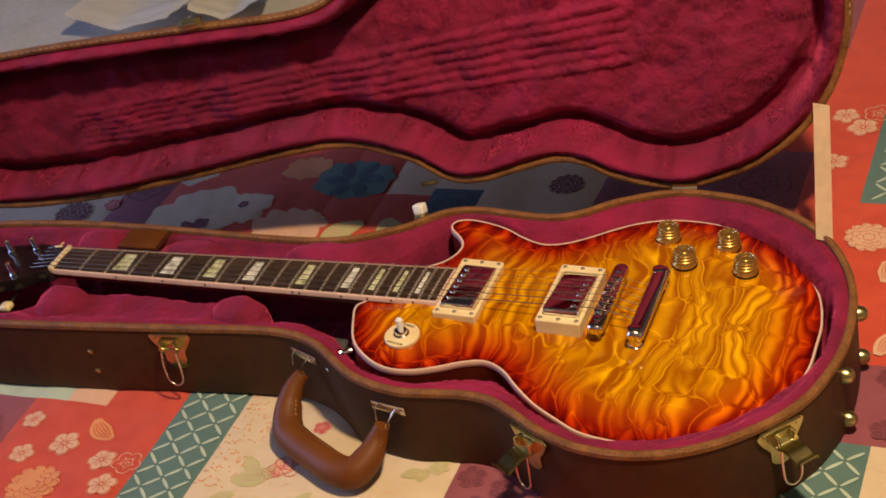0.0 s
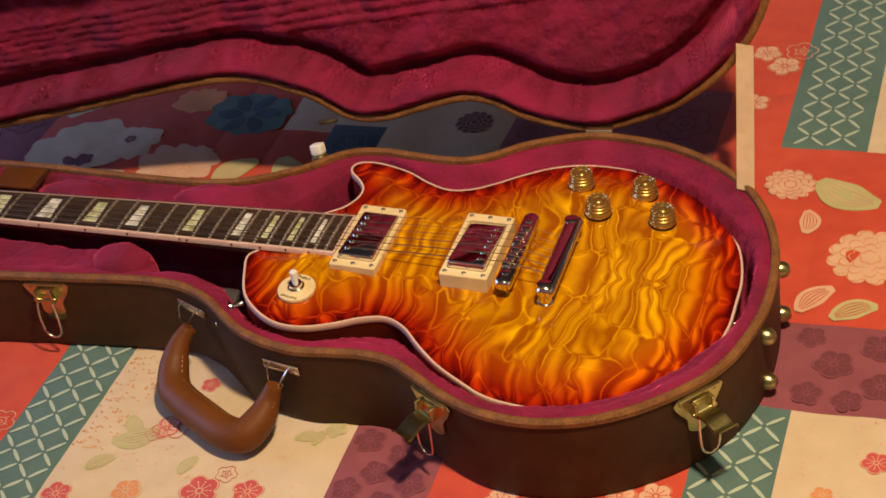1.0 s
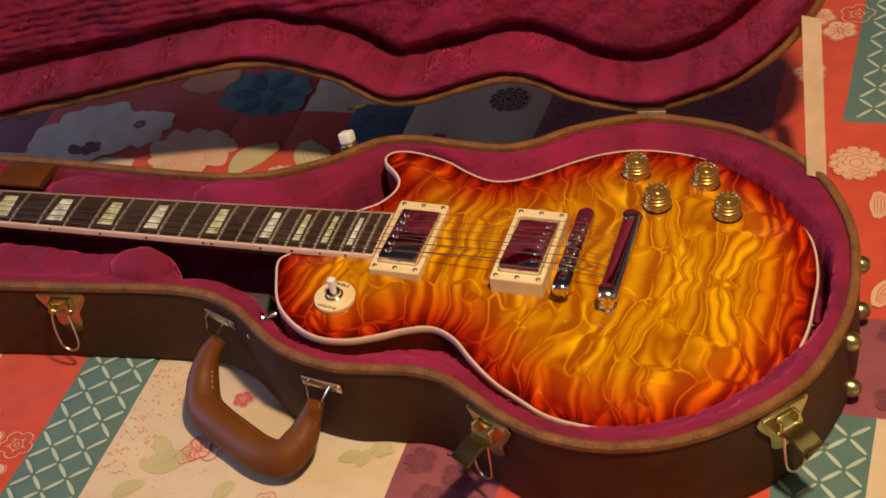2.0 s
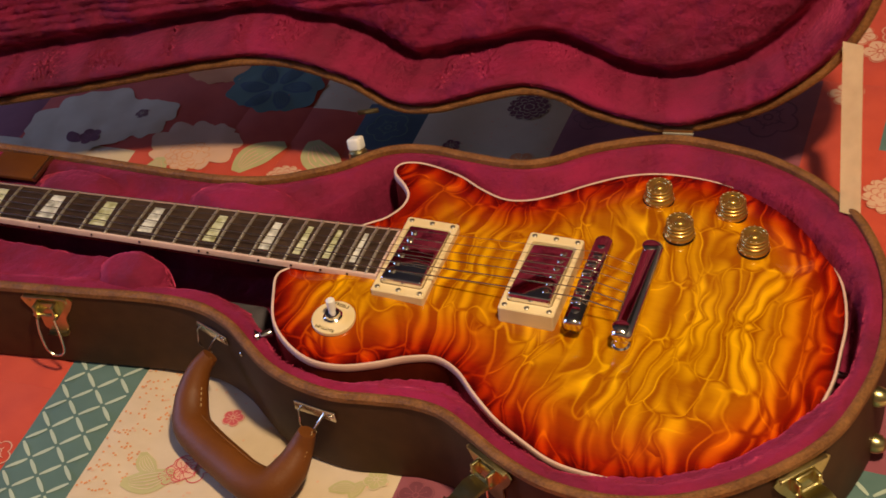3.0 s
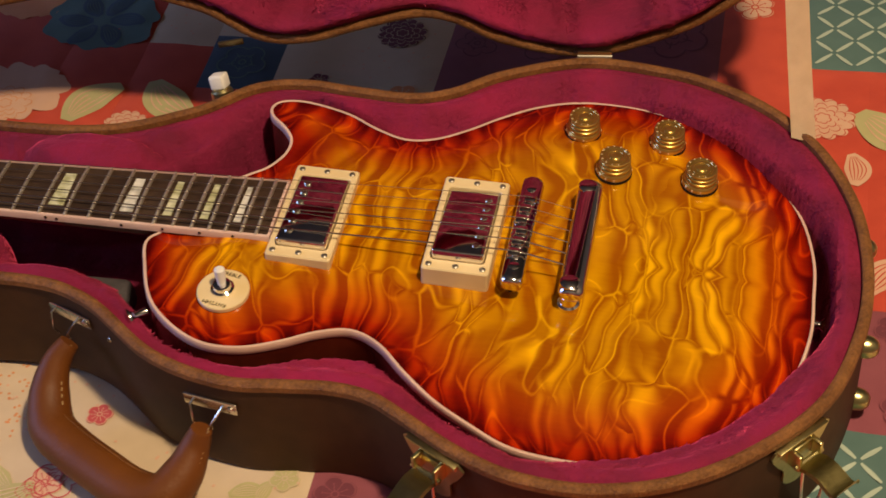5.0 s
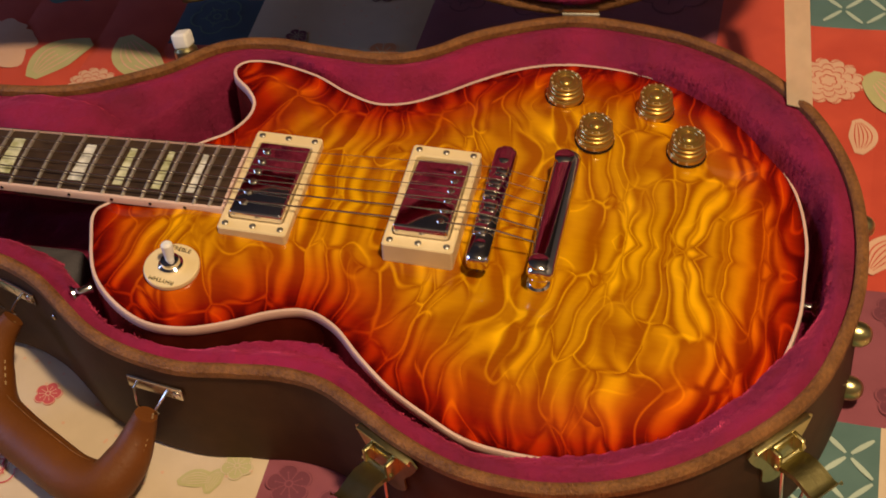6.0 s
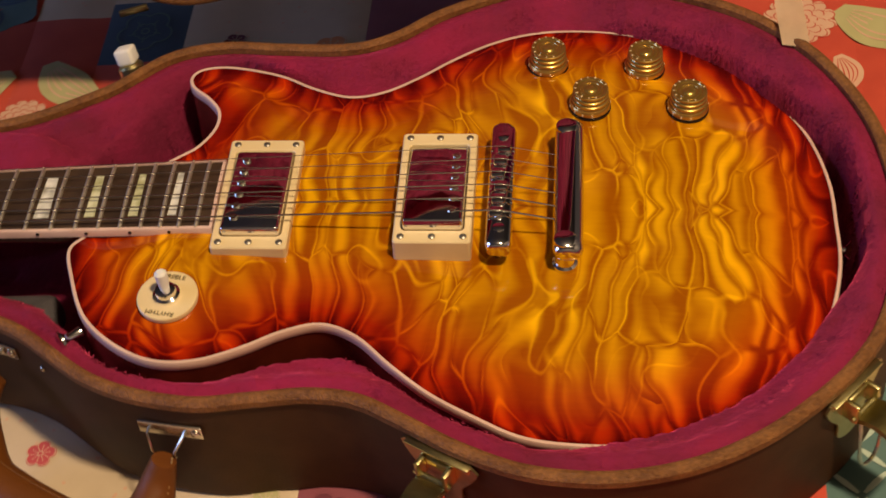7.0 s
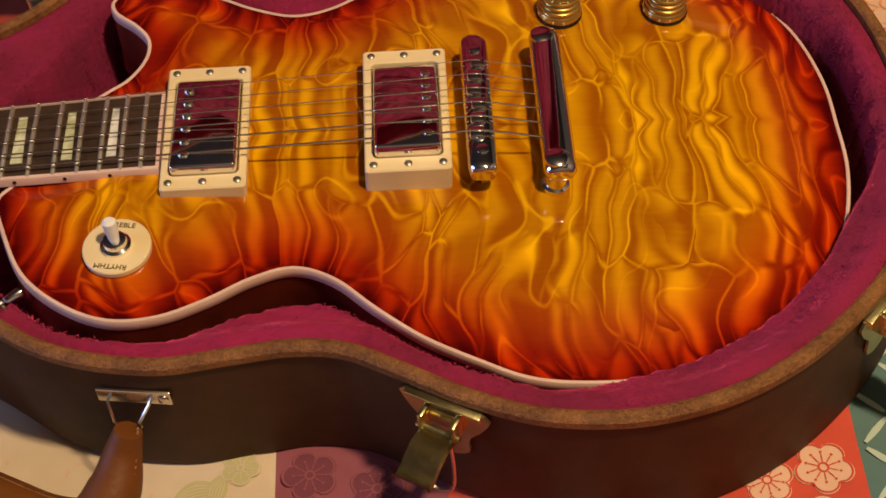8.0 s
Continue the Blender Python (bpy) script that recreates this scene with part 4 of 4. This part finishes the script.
for s in (-1, 1):
    part("neck_binding", edge_strip(s), BINDING, guitar, "cream neck binding")
part("end_binding", taper(END, END + .0018, half(END) - .0016, half(END) - .0016, -.006, .0, n=1), BINDING, guitar)
part("nut", box(-.0045, .001, -half(0), half(0), board(0) - .006, board(0) + .0022, .0008), CREAM, guitar, "white bone nut")
for n in range(1, 23):
    x, w = fret(n), half(fret(n)) - .0009
    pts = [(x, w * s, board(x) - .0010 + .0014 * (1 - s * s)) for s in np.linspace(-1, 1, 7)]
    part("fret", tube(pts, .00125, 6), FRETWIRE, guitar)
for n in (3, 5, 7, 9, 12, 15, 17, 19, 21):
    a, b = fret(n - 1), fret(n)
    m, w = (a + b) / 2, (b - a) * (.30 if n < 16 else .23)
    h = half(m) * .62
    bm = bmesh.new()
    vs = [bm.verts.new((m + sx * w * k, sy * h, 0)) for sx, sy, k in ((-1, -1., 1.), (0, -1., 1.), (1, -1., 1.), (.70, 1., 1.), (0, 1., 1.), (-.70, 1., 1.))]
    bmesh.ops.extrude_face_region(bm, geom=[bm.faces.new(vs)])
    for v in bm.verts:
        v.co.z = board(v.co.x) - .0011 + .0012 * (1 - (v.co.y / half(m)) ** 2) + (.0004 if v.index < 0 else 0)
    for v in list(bm.verts)[6:]:
        v.co.z += .0005
    part("inlay", bm, PEARL, guitar, "pearly trapezoid inlay", smooth=False)
for n in (3, 5, 7, 9, 12, 15, 17, 19, 21):
    x = (fret(n - 1) + fret(n)) / 2
    for dx in ((-.004, .004) if n == 12 else (0,)):
        part("side_dot", turned([(.0011, -.0004), (.0011, .0004)], 8, axis=pose(x + dx, -half(x), board(x) - .0032, 90)), BLACK, guitar)


def neck_back():
    bm = bmesh.new()
    rows = []
    for i in range(16):
        x = .0 + .40 * i / 15
        w, dep = half(x) - .0008, .015 + .006 * max(0, i - 11) / 4
        rows.append([bm.verts.new((x, -w * math.cos(math.pi * k / 12), board(x) - .0062 - dep * math.sin(math.pi * k / 12))) for k in range(13)])
    for a, b in zip(rows, rows[1:]):
        for k in range(13):
            bm.faces.new((a[k], a[(k + 1) % 13], b[(k + 1) % 13], b[k]))
    bm.faces.new(rows[0]), bm.faces.new(rows[-1][::-1])
    return bm


part("neck", neck_back(), DARKWOOD, guitar, "dark cherry mahogany neck")
# headstock, bent back from the nut
HEAD = Matrix.Translation((-.003, 0, board(0) - .001)) @ pose(0, 0, 0, 0, -14, 0)


def headstock():
    out = spline([(0, -.021), (-.02, -.024), (-.045, -.034), (-.10, -.038), (-.15, -.041), (-.175, -.036), (-.183, -.018), (-.178, 0), (-.183, .018), (-.175, .036), (-.15, .041), (-.10, .038), (-.045, .034), (-.02, .024), (0, .021)], 4)
    e = part("headstock", loops([at_height(outward(out, -.0005), -.0005), at_height(out, -.002), at_height(out, -.014), at_height(outward(out, -.001), -.015)], True, True), BLACK, guitar, "black-faced headstock", m=HEAD)
    for i, x in enumerate((-.050, -.088, -.126)):
        for s in (-1, 1):
            t = part("tuner", join(turned([(.0048, 0), (.0048, .002), (.0030, .003), (.0028, .014), (.0036, .015), (.003, .017)], 14, axis=pose(x, s * .024, 0)),
                                   tube([(x, s * .030, -.020), (x, s * .050, -.020)], .0022)), CHROME, e, "chrome tuning machine")
            part("button", moved(box(-.007, .007, 0, .013, -.004, .004, .003, 3), pose(x, s * .050 + (0 if s > 0 else -.013), -.020)), CREAM, t, "pearly tuner button")


headstock()


def pickup(x0, x1, ztop, zlow, poles, lean):
    """Cream mounting ring with a chrome covered humbucker in it."""
    e = empty("pickup")
    e.parent = guitar
    y = .0445

    def rounded(x0, x1, y0, y1, r):
        return np.array([(cx + r * math.cos(a), cy + r * math.sin(a)) for cx, cy, a0 in ((x0 + r, y1 - r, 180), (x1 - r, y1 - r, 90), (x1 - r, y0 + r, 0), (x0 + r, y0 + r, -90))
                         for a in (radians(a0 - 18 * k) for k in range(6))])

    O, I = rounded(x0, x1, -y, y, .0022), rounded(x0 + .0042, x1 - .0042, -y + .0095, y - .0095, .003)
    # the ring's top follows the strings
    rise_ = lambda S, dz, k=0.: [(px, py, ztop + (px - x0) * .03 - k * py + dz) for px, py in S]
    part("ring", loops([at_height(O, zlow), rise_(O, -.0008), rise_(outward(O, -.0007), 0), rise_(outward(I, .0006), 0), rise_(I, -.0007), at_height(I, zlow + .001)]), CREAM, e, "cream mounting ring")
    C = outward(I, -.0009)
    part("cover", loops([at_height(C, zlow), rise_(C, .0018, lean), rise_(outward(C, -.0005), .0026, lean), rise_(outward(C, -.0014), .0030, lean)], cap_last=True), CHROME, e, "mirror chrome pickup cover")
    for k in range(6):
        part("pole_screw", join(turned([(.0026, .0026), (.0026, .0036), (.0020, .0043)], 14), box(-.0022, .0022, -.0004, .0004, .0040, .0045)), STEEL, e, m=pose(poles, -.025 + .010 * k, ztop + .0005 - lean * (-.025 + .010 * k)))
    for px in (x0 + .0045, (x0 + x1) / 2, x1 - .0045):
        for s in (-1, 1):
            part("ring_screw", join(turned([(.0021, 0), (.0021, .0006), (.0012, .0012)], 10), box(-.0015, .0015, -.0003, .0003, .0008, .0014)), AGED, e, m=pose(px, s * (y - .0045), ztop + (px - x0) * .03))


pickup(.4625, .5070, .1180, .110, .4745, .068)
pickup(.5680, .6125, .1265, .110, .6010, .128)


def bridge():
    e = empty("bridge", pose(-0.0045, 0, 0))
    e.parent = guitar
    prof = [(-.0068, .1225), (-.0076, .1280), (-.0066, .1312), (-.0034, .1328), (.0034, .1328), (.0066, .1312), (.0076, .1280), (.0068, .1225)]
    bm = bmesh.new()
    rows = []
    for y, k in ((-.0500, .35), (-.0494, .66), (-.0478, .88), (-.0450, 1), (.0450, 1), (.0478, .88), (.0494, .66), (.0500, .35)):
        rows.append([bm.verts.new((.6325 + px * k, y, .1265 + (pz - .1265) * (k * .4 + .6))) for px, pz in prof])
    for a, b in zip(rows, rows[1:]):
        for k in range(8):
            bm.faces.new((a[k], a[(k + 1) % 8], b[(k + 1) % 8], b[k]))
    bm.faces.new(rows[0]), bm.faces.new(rows[-1][::-1])
    part("bridge_bar", bm, CHROME, e, "chrome tune-o-matic bridge bar")
    for k in range(6):
        y = -.026 + .0104 * k
        dx = (-.002, -.001, 0, -.002, -.001, .001)[k]
        part("saddle", box(.6285 + dx, .6365 + dx, y - .0040, y + .0040, .1305, .1352, .0014), CHROME, e)
        part("saddle_screw", tube([(.6256, y, .1305), (.6394, y, .1305)], .0014, 8), CHROME, e)
    for s in (-1, 1):
        part("post", join(turned([(.0055, .108), (.0055, .1135), (.0022, .114), (.0022, .124), (.0062, .124), (.0062, .1265)], 18), turned([(.0034, .1325), (.0034, .1335), (.002, .134)], 12)), CHROME, e, m=pose(.6325, s * .0370, 0))


bridge()


def tailpiece():
    e = empty("tailpiece", pose(-0.0035, 0, 0))
    e.parent = guitar
    bm = bmesh.new()
    rows = []
    for y, k in [(-.0535, .55), (-.0525, .8), (-.050, .98)] + [(q, 1.) for q in np.linspace(-.046, .046, 7)] + [(.050, .98), (.0525, .8), (.0535, .55)]:
        rows.append([bm.verts.new((.6705 + .0086 * k * math.cos(a), y, .1286 + .0066 * k * math.sin(a))) for a in (2 * math.pi * j / 14 for j in range(14))])
    for a, b in zip(rows, rows[1:]):
        for j in range(14):
            bm.faces.new((a[j], a[(j + 1) % 14], b[(j + 1) % 14], b[j]))
    bm.faces.new(rows[0]), bm.faces.new(rows[-1][::-1])
    part("stop_bar", bm, CHROME, e, "chrome stop bar tailpiece")
    for s in (-1, 1):
        part("tail_stud", turned([(.0072, .108), (.0072, .1150), (.0058, .1160), (.0058, .1250), (.0066, .1250), (.0066, .1345), (.0050, .1356)], 20), CHROME, e, m=pose(.6690, s * .0455, 0))
    for k in range(6):
        y = -.026 + .0104 * k
        part("string_hole", tube([(.6630, y, .1285), (.6642, y, .1285)], .0013, 8), STEEL, e)


tailpiece()
for k, gauge in enumerate((.00062, .00052, .00042, .0003, .00026, .00022)):
    yn, yb = -.0175 + .007 * k, -.026 + .0104 * k
    pts = [(-.03, yn * 1.05, board(0) - .004), (-.002, yn, board(0) + .0024), (.6280, yb, .1356), (.6595, yb, .1290)]
    part("string", tube(pts, gauge, 6), STEEL, guitar, "steel guitar string")


def knob(x, y, z):
    """A gold bell knob: flared skirt, ringed barrel, and a dished top with raised rings and pale dial marks."""
    e = empty("knob", pose(x, y, z))
    e.parent = guitar
    prof = [(.0121, .0002), (.0126, .0010), (.0125, .0032), (.0119, .0042), (.0109, .0044), (.0106, .0050), (.0114, .0058), (.0114, .0074), (.0105, .0080), (.0102, .0086), (.0111, .0094), (.0111, .0108), (.0102, .0114),
            (.0100, .0120), (.0108, .0128), (.0108, .0140), (.0103, .0145), (.0088, .0145), (.0083, .0136), (.0075, .0134), (.0070, .0142), (.0060, .0143), (.0055, .0134), (.0044, .0133), (.0038, .0142), (.0024, .0148), (.0008, .0149)]
    part("cap", turned(prof, 40), GOLD, e, "ringed gold plastic cap")
    marks = [moved(box(.0089, .0102, -.0002 - .0002 * (k % 3), .0003, .0144, .01475), pose(0, 0, 0, 0, 0, 27 * k + 20)) for k in range(11)]
    marks += [moved(box(.0122, .0128, -.0003 - .0002 * (k % 2), .0004, .0014, .0028), pose(0, 0, 0, 0, 0, 27 * k + 6)) for k in range(11)]
    tagged(part("dial_marks", join(*marks), CREAM, e, "worn pale dial marks round rim and skirt"), kind="stuff")
    part("washer", turned([(.0130, -.0012), (.0130, -.0002), (.0120, 0)], 28), BLACK, e)


for x, y in ((.653, .126), (.6795, .0855), (.714, .1255), (.7395, .0855)):
    knob(x, y, TOP + float(arch(depth_in([(x, y)], BODY))[0]) + .0018)


def toggle(x, y):
    z = TOP + float(arch(depth_in([(x, y)], BODY))[0]) + .0006
    e = empty("toggle_switch", pose(x, y, z, 3, -3))
    e.parent = guitar
    part("switch_plate", turned([(.0174, -.002), (.0174, .0006), (.0168, .0012), (.0070, .0013)], 48), CREAM, e, "cream switch washer")
    part("switch_nut", turned([(.0078, .0012), (.0078, .0030), (.0062, .0040), (.0058, .0065), (.0045, .0070)], 18), CHROME, e)
    part("switch_tip", tube([(0, 0, .006), (-.0002, .001, .009), (-.0004, .002, .013), (-.0006, .0026, .0175), (-.0006, .0028, .0190)], [.0026, .0030, .0036, .0036, .0020], 14), PAPER, e, "cream switch tip")
    for word, a in (("RHYTHM", -100), ("TREBLE", 80)):
        c = bpy.data.curves.new("lettering", "FONT")
        c.body, c.size, c.align_x, c.align_y, c.extrude = word, .0042, "CENTER", "CENTER", .0001
        o = new("lettering", c)
        me = bpy.data.meshes.new_from_object(o.evaluated_get(bpy.context.evaluated_depsgraph_get()))
        bpy.data.objects.remove(o)
        me.materials.append(BLACK)
        w = new("lettering", me)
        w.parent = e
        w.matrix_basis = pose(-.0 + .0128 * math.cos(radians(a)), -.0 + .0128 * math.sin(radians(a)), .00145, 0, 0, a - 90)


toggle(.443, -.075)


def strap_button(m):
    part("strap_button", turned([(.0034, 0), (.0030, .008), (.0040, .010), (.0062, .0115), (.0062, .0130), (.004, .0138)], 20), CHROME, guitar, "chrome strap button", m=m)


strap_button(pose(.3935, -.0893, .0945, 90, 0, -48))
strap_button(pose(.822, -.002, .082, 0, 90, 0))
